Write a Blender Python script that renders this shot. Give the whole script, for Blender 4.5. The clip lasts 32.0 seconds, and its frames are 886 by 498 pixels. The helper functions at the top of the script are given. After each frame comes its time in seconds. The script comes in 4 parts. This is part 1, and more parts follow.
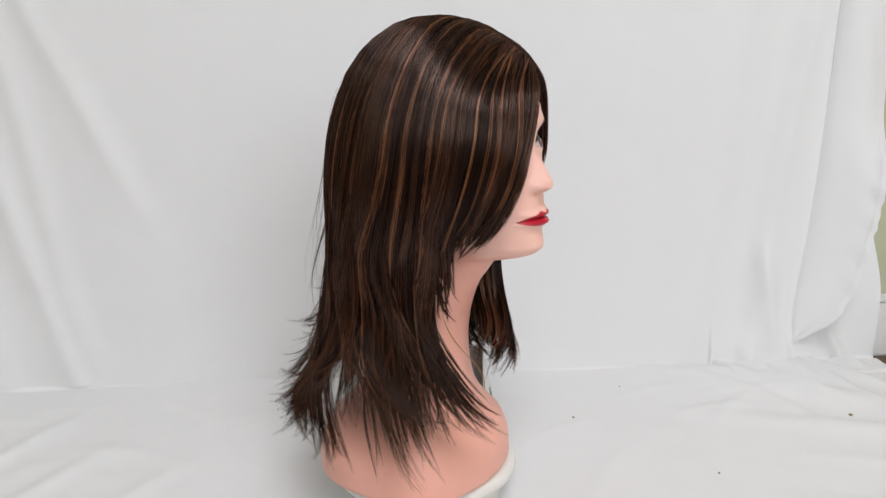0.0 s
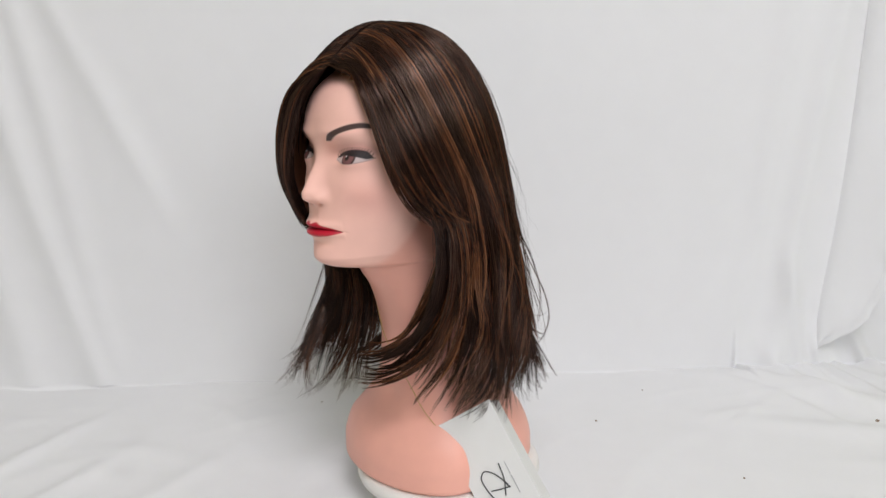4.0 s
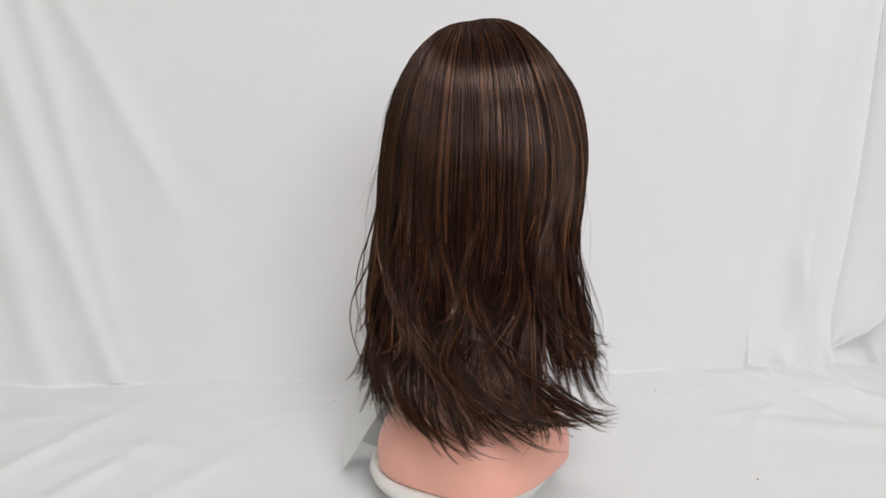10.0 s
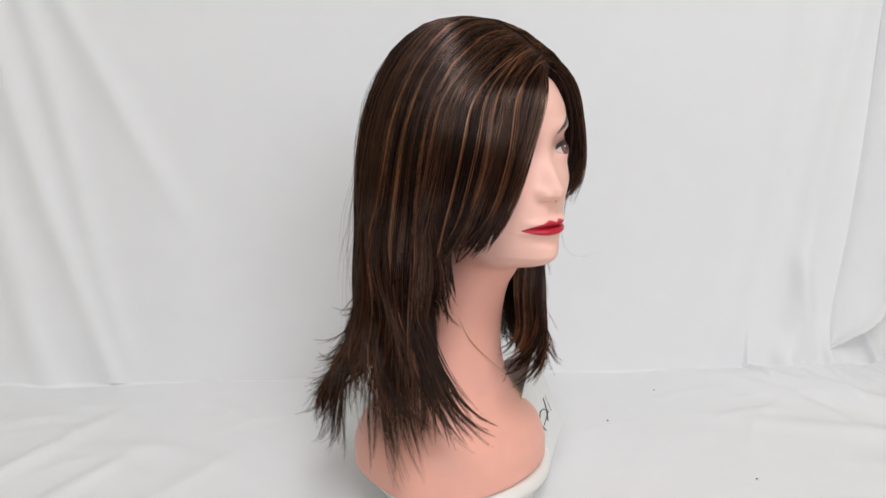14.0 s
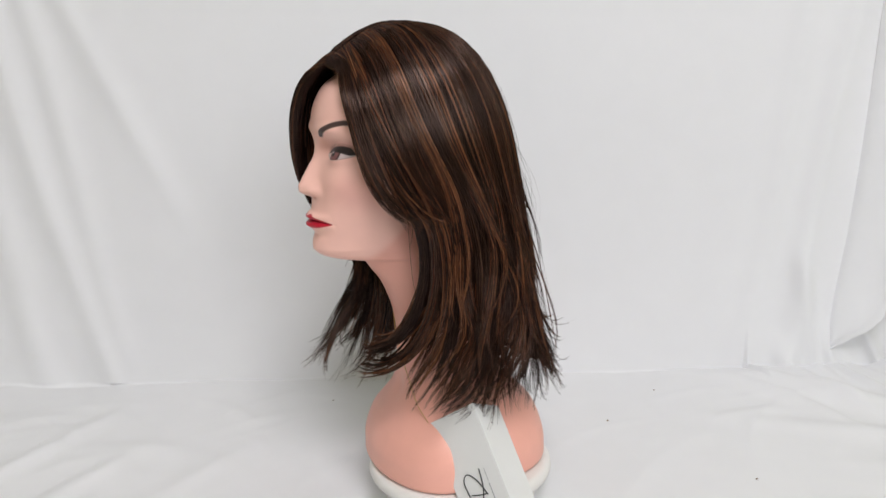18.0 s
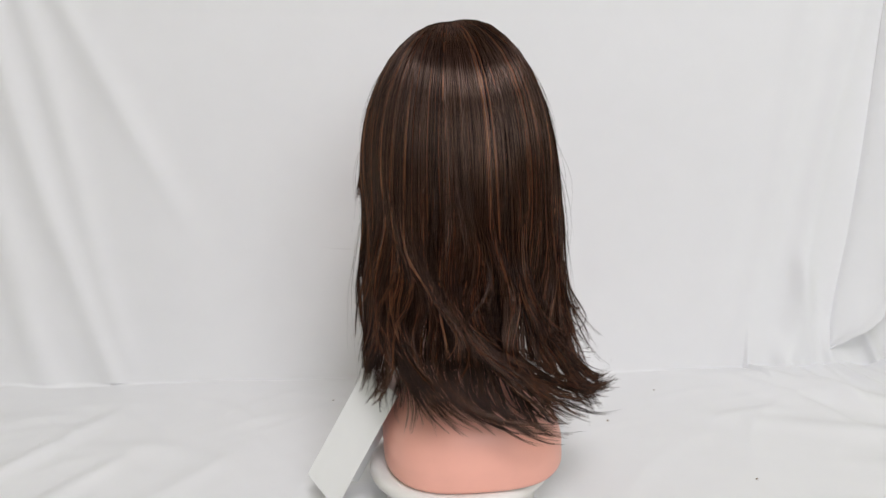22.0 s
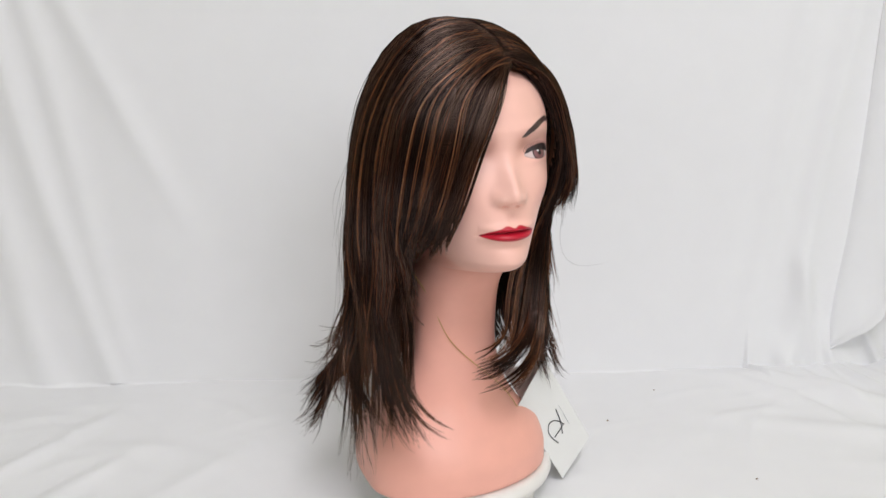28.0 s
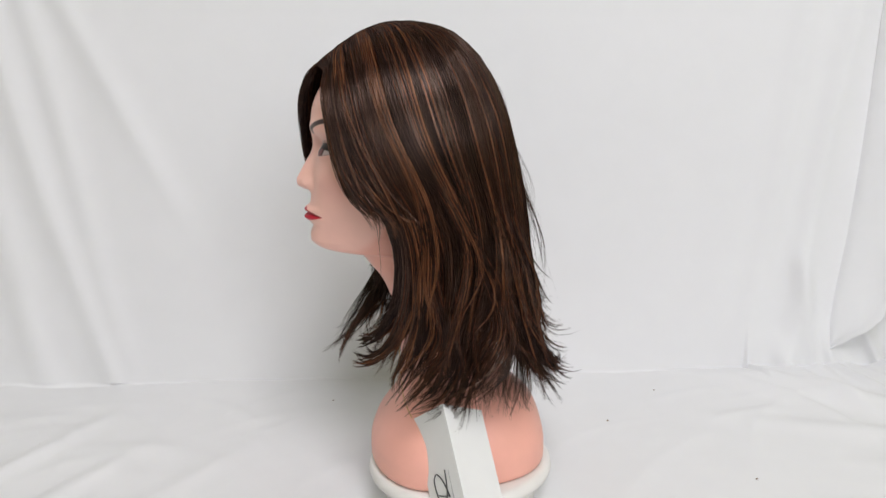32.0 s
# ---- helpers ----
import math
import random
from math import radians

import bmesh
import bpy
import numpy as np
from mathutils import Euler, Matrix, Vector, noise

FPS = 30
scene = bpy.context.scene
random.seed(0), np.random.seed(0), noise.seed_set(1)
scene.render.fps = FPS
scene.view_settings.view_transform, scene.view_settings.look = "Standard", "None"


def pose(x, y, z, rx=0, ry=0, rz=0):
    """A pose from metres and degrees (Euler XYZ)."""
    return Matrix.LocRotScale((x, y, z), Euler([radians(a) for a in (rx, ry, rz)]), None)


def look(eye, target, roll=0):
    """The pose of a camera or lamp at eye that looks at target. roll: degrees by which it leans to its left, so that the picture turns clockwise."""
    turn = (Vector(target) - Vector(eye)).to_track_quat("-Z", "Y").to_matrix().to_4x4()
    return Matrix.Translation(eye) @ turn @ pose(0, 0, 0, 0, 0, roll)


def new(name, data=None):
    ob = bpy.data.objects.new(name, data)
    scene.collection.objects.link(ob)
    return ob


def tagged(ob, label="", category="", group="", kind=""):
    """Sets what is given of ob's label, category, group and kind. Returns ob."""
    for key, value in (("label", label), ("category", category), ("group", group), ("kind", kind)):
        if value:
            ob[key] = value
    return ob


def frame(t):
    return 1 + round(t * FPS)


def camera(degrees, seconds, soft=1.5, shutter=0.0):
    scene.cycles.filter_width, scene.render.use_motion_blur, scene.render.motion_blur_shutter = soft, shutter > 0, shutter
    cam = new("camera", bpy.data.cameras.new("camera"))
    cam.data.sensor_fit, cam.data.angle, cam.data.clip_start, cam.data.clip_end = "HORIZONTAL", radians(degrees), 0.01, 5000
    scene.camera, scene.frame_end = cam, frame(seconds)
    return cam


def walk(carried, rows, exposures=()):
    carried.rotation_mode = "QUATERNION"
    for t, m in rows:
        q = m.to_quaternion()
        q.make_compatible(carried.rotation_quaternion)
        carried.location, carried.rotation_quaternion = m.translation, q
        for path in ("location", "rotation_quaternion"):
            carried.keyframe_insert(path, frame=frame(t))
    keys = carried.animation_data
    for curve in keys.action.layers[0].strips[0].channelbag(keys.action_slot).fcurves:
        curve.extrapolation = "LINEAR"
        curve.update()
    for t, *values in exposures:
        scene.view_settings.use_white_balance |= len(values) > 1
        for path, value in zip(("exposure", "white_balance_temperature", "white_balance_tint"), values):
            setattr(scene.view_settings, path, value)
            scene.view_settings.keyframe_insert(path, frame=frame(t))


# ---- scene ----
# Camera: on a stand in front of the bust, turned once a little to its left.
cam = camera(56.02, 32.0)
EYE_Z = 0.4484
ROLL = -1.77


def view(ex, yaw, tilt):
    """Pose of the camera from its sideways place, its turn to the left and its tilt down, in radians."""
    d = Vector((-math.sin(yaw) * math.cos(tilt), math.cos(yaw) * math.cos(tilt), -math.sin(tilt)))
    eye = Vector((ex, -0.78, EYE_Z))
    return look(eye, eye + d, ROLL)


PATH = [
    (0.0, view(0.0101, -0.0201, 0.2384)),
    (2.5, view(0.0101, -0.0201, 0.2384)),
    (4.5, view(0.0005, 0.0088, 0.2340)),
    (5.0, view(0.0, 0.0134, 0.2336)),
    (5.5, view(0.0, 0.0157, 0.2338)),
    (6.5, view(0.0, 0.0157, 0.2347)),
    (9.0, view(0.0, 0.0140, 0.2354)),
    (13.5, view(0.0, 0.0124, 0.2358)),
    (32.0, view(0.0, 0.0124, 0.2358)),
]
walk(cam, PATH, exposures=[(0.0, -0.12), (2.5, -0.12), (5.0, -0.10), (15.0, -0.08), (24.0, -0.06), (32.0, -0.03)])

# ---------------------------------------------------------------- light
world = bpy.data.worlds.new("sky")
scene.world = world
world.use_nodes = True
wn = world.node_tree
sky = wn.nodes.new("ShaderNodeTexSky")
sky.sky_type, sky.sun_disc = "NISHITA", False
sky.sun_elevation, sky.sun_rotation = radians(40), radians(150)
wn.links.new(sky.outputs[0], wn.nodes["Background"].inputs[0])
wn.nodes["Background"].inputs[1].default_value = 0.12


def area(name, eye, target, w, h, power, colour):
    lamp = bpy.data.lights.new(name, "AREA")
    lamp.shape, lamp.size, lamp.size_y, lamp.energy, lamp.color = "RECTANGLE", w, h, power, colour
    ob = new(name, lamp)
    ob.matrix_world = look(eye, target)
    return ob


# both lamps are added, front right and overhead; neither source is in view
area("added_front_light", (0.80, -2.55, 1.55), (0.05, 0.2, 0.3), 1.5, 1.3, 32.0, (0.935, 0.945, 1.0))
area("added_overhead_light", (0.28, -1.35, 2.33), (0.12, -0.2, 0.35), 0.9, 0.9, 45.5, (0.972, 0.948, 1.0))

# ---------------------------------------------------------------- materials


def material(name, base, rough=0.6, spec=0.5, scale=60.0, vary=0.08, bump=0.0, bump_scale=300.0, metal=0.0, stretch=(1, 1, 1)):
    m = bpy.data.materials.new(name)
    m.use_nodes = True
    nt = m.node_tree
    bs = nt.nodes["Principled BSDF"]
    bs.inputs["Roughness"].default_value = rough
    bs.inputs["Specular IOR Level"].default_value = spec
    bs.inputs["Metallic"].default_value = metal
    tc = nt.nodes.new("ShaderNodeTexCoord")
    mp = nt.nodes.new("ShaderNodeMapping")
    mp.inputs["Scale"].default_value = stretch
    nt.links.new(tc.outputs["Object"], mp.inputs[0])
    n1 = nt.nodes.new("ShaderNodeTexNoise")
    n1.inputs["Scale"].default_value, n1.inputs["Detail"].default_value = scale, 4
    nt.links.new(mp.outputs[0], n1.inputs["Vector"])
    n2 = nt.nodes.new("ShaderNodeTexNoise")
    n2.inputs["Scale"].default_value, n2.inputs["Detail"].default_value = scale * 0.13, 3
    nt.links.new(mp.outputs[0], n2.inputs["Vector"])
    add = nt.nodes.new("ShaderNodeMath")
    nt.links.new(n1.outputs["Fac"], add.inputs[0])
    nt.links.new(n2.outputs["Fac"], add.inputs[1])
    ramp = nt.nodes.new("ShaderNodeMapRange")
    ramp.inputs["From Min"].default_value, ramp.inputs["From Max"].default_value = 0.6, 1.4
    ramp.inputs["To Min"].default_value, ramp.inputs["To Max"].default_value = 1 - vary, 1 + vary
    nt.links.new(add.outputs[0], ramp.inputs["Value"])
    mul = nt.nodes.new("ShaderNodeVectorMath")
    mul.operation = "SCALE"
    mul.inputs[0].default_value = base
    nt.links.new(ramp.outputs[0], mul.inputs["Scale"])
    nt.links.new(mul.outputs[0], bs.inputs["Base Color"])
    if bump:
        n3 = nt.nodes.new("ShaderNodeTexNoise")
        n3.inputs["Scale"].default_value, n3.inputs["Detail"].default_value = bump_scale, 3
        nt.links.new(mp.outputs[0], n3.inputs["Vector"])
        bp = nt.nodes.new("ShaderNodeBump")
        bp.inputs["Strength"].default_value, bp.inputs["Distance"].default_value = bump, 0.001
        nt.links.new(n3.outputs["Fac"], bp.inputs["Height"])
        nt.links.new(bp.outputs[0], bs.inputs["Normal"])
    return m


def hair_material(name):
    """Coated wig fibre: a dull body under a gloss. Its colour runs from near black to caramel by each fibre's own tone."""
    m = bpy.data.materials.new(name)
    m.use_nodes = True
    nt = m.node_tree
    bs = nt.nodes["Principled BSDF"]
    bs.inputs["Roughness"].default_value = 0.9
    bs.inputs["Specular IOR Level"].default_value = 0.0
    at = nt.nodes.new("ShaderNodeAttribute")
    at.attribute_name = "tone"
    tc = nt.nodes.new("ShaderNodeTexCoord")
    mp = nt.nodes.new("ShaderNodeMapping")
    mp.inputs["Scale"].default_value = (1, 1, 0.25)
    nt.links.new(tc.outputs["Object"], mp.inputs[0])
    ns = nt.nodes.new("ShaderNodeTexNoise")
    ns.inputs["Scale"].default_value, ns.inputs["Detail"].default_value = 70, 3
    nt.links.new(mp.outputs[0], ns.inputs["Vector"])
    # the tone drifts a little along each fibre
    drift = nt.nodes.new("ShaderNodeMath")
    drift.operation = "MULTIPLY_ADD"
    drift.inputs[1].default_value, drift.inputs[2].default_value = 0.30, -0.15
    nt.links.new(ns.outputs["Fac"], drift.inputs[0])
    add = nt.nodes.new("ShaderNodeMath")
    nt.links.new(at.outputs["Fac"], add.inputs[0])
    nt.links.new(drift.outputs[0], add.inputs[1])
    ramp = nt.nodes.new("ShaderNodeValToRGB")
    cr = ramp.color_ramp
    cr.elements[0].position, cr.elements[0].color = 0.0, (0.0026, 0.0009, 0.0008, 1)
    cr.elements[1].position, cr.elements[1].color = 1.0, (0.275, 0.113, 0.050, 1)
    for at_tone, rgb in ((0.30, (0.0070, 0.0019, 0.0013)), (0.55, (0.030, 0.0085, 0.0040)), (0.78, (0.115, 0.040, 0.0155))):
        cr.elements.new(at_tone).color = (*rgb, 1)
    nt.links.new(add.outputs[0], ramp.inputs["Fac"])
    nt.links.new(ramp.outputs[0], bs.inputs["Base Color"])
    gl = nt.nodes.new("ShaderNodeBsdfGlossy")
    gl.inputs["Roughness"].default_value = 0.25
    gm = nt.nodes.new("ShaderNodeMix")
    gm.data_type = "RGBA"
    gm.inputs[6].default_value = (0.035, 0.0255, 0.0240, 1)
    gm.inputs[7].default_value = (0.140, 0.098, 0.076, 1)
    nt.links.new(add.outputs[0], gm.inputs[0])
    nt.links.new(gm.outputs[2], gl.inputs["Color"])
    ad = nt.nodes.new("ShaderNodeAddShader")
    nt.links.new(bs.outputs[0], ad.inputs[0])
    nt.links.new(gl.outputs[0], ad.inputs[1])
    nt.links.new(ad.outputs[0], nt.nodes["Material Output"].inputs["Surface"])
    return m


M_CLOTH = material("white_cotton_sheet", (0.80, 0.80, 0.805), 0.85, 0.25, 25, 0.015, 0.12, 1500)
M_WALL = material("olive_wall_paint", (0.50, 0.51, 0.36), 0.7, 0.3, 20, 0.03, 0.08, 500)
M_ROOM = material("cream_wall_paint", (0.74, 0.74, 0.74), 0.75, 0.3, 10, 0.03)
M_TRIM = material("white_trim_paint", (0.72, 0.72, 0.71), 0.45, 0.5, 15, 0.03)
M_CARPET = material("brown_carpet", (0.16, 0.11, 0.075), 0.95, 0.1, 300, 0.35, 0.8, 900)
M_PLASTIC = material("white_plastic", (0.80, 0.78, 0.745), 0.38, 0.5, 40, 0.02)
M_CARD = material("white_card", (0.80, 0.80, 0.785), 0.6, 0.35, 60, 0.015, 0.05, 900)
M_INK = material("dark_ink", (0.05, 0.05, 0.055), 0.6, 0.3)
M_INK_PALE = material("grey_ink", (0.35, 0.35, 0.36), 0.6, 0.3)
M_CORD = material("gold_cord", (0.52, 0.32, 0.10), 0.35, 0.5, 300, 0.2)
M_CRUMB = material("brown_crumb", (0.26, 0.19, 0.14), 0.8, 0.3, 400, 0.3)
M_FIBRE = hair_material("wig_fibre")
M_CAP = material("dark_wig_lace", (0.15, 0.055, 0.024), 0.7, 0.3, 200, 0.3, 0.4, 700)

# ---------------------------------------------------------------- mesh helpers


def np_mesh(name, verts, faces, smooth=True):
    """A mesh from arrays of vertices (n x 3) and of faces with one corner count."""
    verts, faces = np.asarray(verts, np.float32), np.asarray(faces, np.int32)
    me = bpy.data.meshes.new(name)
    k = faces.shape[1]
    me.vertices.add(len(verts))
    me.vertices.foreach_set("co", verts.ravel())
    me.loops.add(faces.size)
    me.loops.foreach_set("vertex_index", faces.ravel())
    me.polygons.add(len(faces))
    me.polygons.foreach_set("loop_start", np.arange(0, faces.size, k, dtype=np.int32))
    me.polygons.foreach_set("use_smooth", np.full(len(faces), smooth))
    me.update(calc_edges=True)
    me.validate()
    return me


def grid_faces(nu, nv, wrap=False):
    """Quads of a grid of nu rows by nv columns; wrap joins the last column to the first."""
    i = np.arange(nu - 1)[:, None] * nv
    j = np.arange(nv if wrap else nv - 1)[None, :]
    k = (j + 1) % nv
    return np.stack([i + j, i + k, i + nv + k, i + nv + j], -1).reshape(-1, 4)


def put(name, me, mat, parent=None, label=""):
    if mat:
        me.materials.append(mat)
    ob = new(name, me)
    if parent:
        ob.parent = parent
    if label:
        ob["label"] = label
    return ob


def part(name, bm, mat, parent=None, label="", smooth=False):
    me = bpy.data.meshes.new(name)
    bmesh.ops.recalc_face_normals(bm, faces=bm.faces)
    bm.to_mesh(me)
    bm.free()
    if smooth:
        me.polygons.foreach_set("use_smooth", np.full(len(me.polygons), True))
    return put(name, me, mat, parent, label)


def box(bm, lo, hi, bevel=0.0):
    r = bmesh.ops.create_cube(bm, size=1.0)
    for v in r["verts"]:
        v.co = Vector([lo[i] + (v.co[i] + 0.5) * (hi[i] - lo[i]) for i in range(3)])
    if bevel:
        bmesh.ops.bevel(bm, geom=list({e for v in r["verts"] for e in v.link_edges}), offset=bevel, segments=2, affect="EDGES")


def lathe(profile, n=96):
    """A turned solid from (radius, z) pairs, as arrays."""
    a = np.linspace(0, 2 * math.pi, n, endpoint=False)
    v = np.array([[(r * math.cos(t), r * math.sin(t), z) for t in a] for r, z in profile]).reshape(-1, 3)
    return v, grid_faces(len(profile), n, True)


def tube(points, radius, sides=6):
    """A round cord through points, as arrays. radius: one number or one for each point."""
    p = np.asarray(points, float)
    t = np.gradient(p, axis=0)
    t /= np.linalg.norm(t, axis=1, keepdims=True)
    up = np.array([0.13, 0.31, 0.94])
    a = np.cross(t, up)
    a /= np.linalg.norm(a, axis=1, keepdims=True)
    b = np.cross(t, a)
    r = np.broadcast_to(np.asarray(radius, float), (len(p),))[:, None, None]
    w = np.linspace(0, 2 * math.pi, sides, endpoint=False)[None, :, None]
    v = p[:, None] + r * (np.cos(w) * a[:, None] + np.sin(w) * b[:, None])
    return v.reshape(-1, 3), grid_faces(len(p), sides, True)


def spline(points, n):
    """n points on a smooth curve through a few."""
    p = np.asarray(points, float)
    d = np.r_[0, np.cumsum(np.linalg.norm(np.diff(p, axis=0), axis=1))]
    m = np.gradient(p, d, axis=0)
    s = np.linspace(0, d[-1], n)
    k = np.clip(np.searchsorted(d, s, side="right") - 1, 0, len(d) - 2)
    h = (d[k + 1] - d[k])[:, None]
    u = ((s - d[k])[:, None]) / h
    return (2 * u**3 - 3 * u**2 + 1) * p[k] + (u**3 - 2 * u**2 + u) * h * m[k] + (3 * u**2 - 2 * u**3) * p[k + 1] + (u**3 - u**2) * h * m[k + 1]


def curve(xs, ys):
    """A smooth function through points (monotone pieces)."""
    xs, ys = np.asarray(xs, float), np.asarray(ys, float)
    d = np.diff(ys) / np.diff(xs)
    m = np.r_[d[0], np.where(d[1:] * d[:-1] > 0, 2 * d[1:] * d[:-1] / np.where(d[1:] + d[:-1] == 0, 1, d[1:] + d[:-1]), 0), d[-1]]

    def f(x):
        x = np.clip(x, xs[0], xs[-1])
        k = np.clip(np.searchsorted(xs, x, side="right") - 1, 0, len(xs) - 2)
        h = xs[k + 1] - xs[k]
        u = (x - xs[k]) / h
        return (2 * u**3 - 3 * u**2 + 1) * ys[k] + (u**3 - 2 * u**2 + u) * h * m[k] + (3 * u**2 - 2 * u**3) * ys[k + 1] + (u**3 - u**2) * h * m[k + 1]

    return f


# ---------------------------------------------------------------- room
ROOM_X0, ROOM_X1, ROOM_Y0, ROOM_Y1, ROOM_H = -2.0, 2.0, -2.6, 0.345, 2.4


def room():
    bm = bmesh.new()
    box(bm, (ROOM_X0 - 0.1, ROOM_Y0 - 0.1, -0.10), (ROOM_X1 + 0.1, ROOM_Y1 + 0.1, -0.004))
    tagged(part("floor", bm, M_CARPET), "brown speckled carpet floor under the sheet", "floor", kind="structure")
    # ceiling and side walls are unseen, added to enclose and bounce the light
    bm = bmesh.new()
    box(bm, (ROOM_X0 - 0.1, ROOM_Y0 - 0.1, ROOM_H), (ROOM_X1 + 0.1, ROOM_Y1 + 0.1, ROOM_H + 0.1))
    tagged(part("ceiling", bm, M_ROOM), "assumed white ceiling, out of view", "ceiling", kind="structure")
    bm = bmesh.new()
    box(bm, (ROOM_X0 - 0.1, ROOM_Y1, -0.004), (ROOM_X1 + 0.1, ROOM_Y1 + 0.1, ROOM_H))
    tagged(part("wall_north", bm, M_WALL), "olive green painted wall behind the sheet", "wall", kind="structure")
    for nm, x0, x1 in (("wall_west", ROOM_X0 - 0.1, ROOM_X0), ("wall_east", ROOM_X1, ROOM_X1 + 0.1)):
        bm = bmesh.new()
        box(bm, (x0, ROOM_Y0, -0.004), (x1, ROOM_Y1, ROOM_H))
        tagged(part(nm, bm, M_WALL), "assumed olive green painted wall, out of view", "wall", kind="structure")
    # front wall, out of view, with an assumed window opening behind the added front lamp
    wx0, wx1, wz0, wz1 = 0.05, 1.55, 0.9, 2.2
    bm = bmesh.new()
    y0, y1 = ROOM_Y0 - 0.1, ROOM_Y0
    box(bm, (ROOM_X0 - 0.1, y0, -0.004), (wx0, y1, ROOM_H))
    box(bm, (wx1, y0, -0.004), (ROOM_X1 + 0.1, y1, ROOM_H))
    box(bm, (wx0, y0, -0.004), (wx1, y1, wz0))
    box(bm, (wx0, y0, wz1), (wx1, y1, ROOM_H))
    tagged(part("wall_south", bm, M_WALL), "assumed olive green painted wall with a window, out of view", "wall", kind="structure")
    bm = bmesh.new()
    for lo, hi in (((wx0, y0 + 0.02, wz0), (wx0 + 0.05, y1 - 0.02, wz1)), ((wx1 - 0.05, y0 + 0.02, wz0), (wx1, y1 - 0.02, wz1)),
                   ((wx0 + 0.05, y0 + 0.02, wz0), (wx1 - 0.05, y1 - 0.02, wz0 + 0.05)), ((wx0 + 0.05, y0 + 0.02, wz1 - 0.05), (wx1 - 0.05, y1 - 0.02, wz1))):
        box(bm, lo, hi, 0.004)
    tagged(part("assumed_window_1", bm, M_TRIM), "assumed white window frame, out of view", "window", kind="structure")
    # skirting with a rounded top edge
    bm = bmesh.new()
    box(bm, (ROOM_X0, ROOM_Y1 - 0.014, -0.004), (ROOM_X1, ROOM_Y1 - 0.001, 0.075), 0.003)
    box(bm, (ROOM_X0, ROOM_Y1 - 0.009, 0.0755), (ROOM_X1, ROOM_Y1 - 0.001, 0.088), 0.003)
    tagged(part("baseboard", bm, M_TRIM), "white painted skirting board", "baseboard", kind="structure")


room()

# ---------------------------------------------------------------- sheet
CLOTH_Y = 0.318


def cove(x):
    """Radius of the bend from wall to floor: tight behind the bust, slack towards the west."""
    return 0.0025 + 0.010 * smooth01(-0.15, -0.75, x)


def sheet_profile(s, x):
    """The sheet's line from the top of the wall (s = 0) over the bend on to the floor: y, z and the normal."""
    c = cove(x)
    drop, arc = 1.25 - c, c * math.pi / 2
    a = np.clip((s - drop) / c, 0, math.pi / 2)
    y = np.where(s < drop, CLOTH_Y, np.where(s < drop + arc, CLOTH_Y - c * (1 - np.cos(a)), CLOTH_Y - c - (s - drop - arc)))
    z = np.where(s < drop, 1.25 - s, np.where(s < drop + arc, c - c * np.sin(a), 0.0))
    return y, z, -np.cos(a), np.sin(a)


def smooth01(a, b, x):
    t = np.clip((x - a) / (b - a), 0, 1)
    return t * t * (3 - 2 * t)


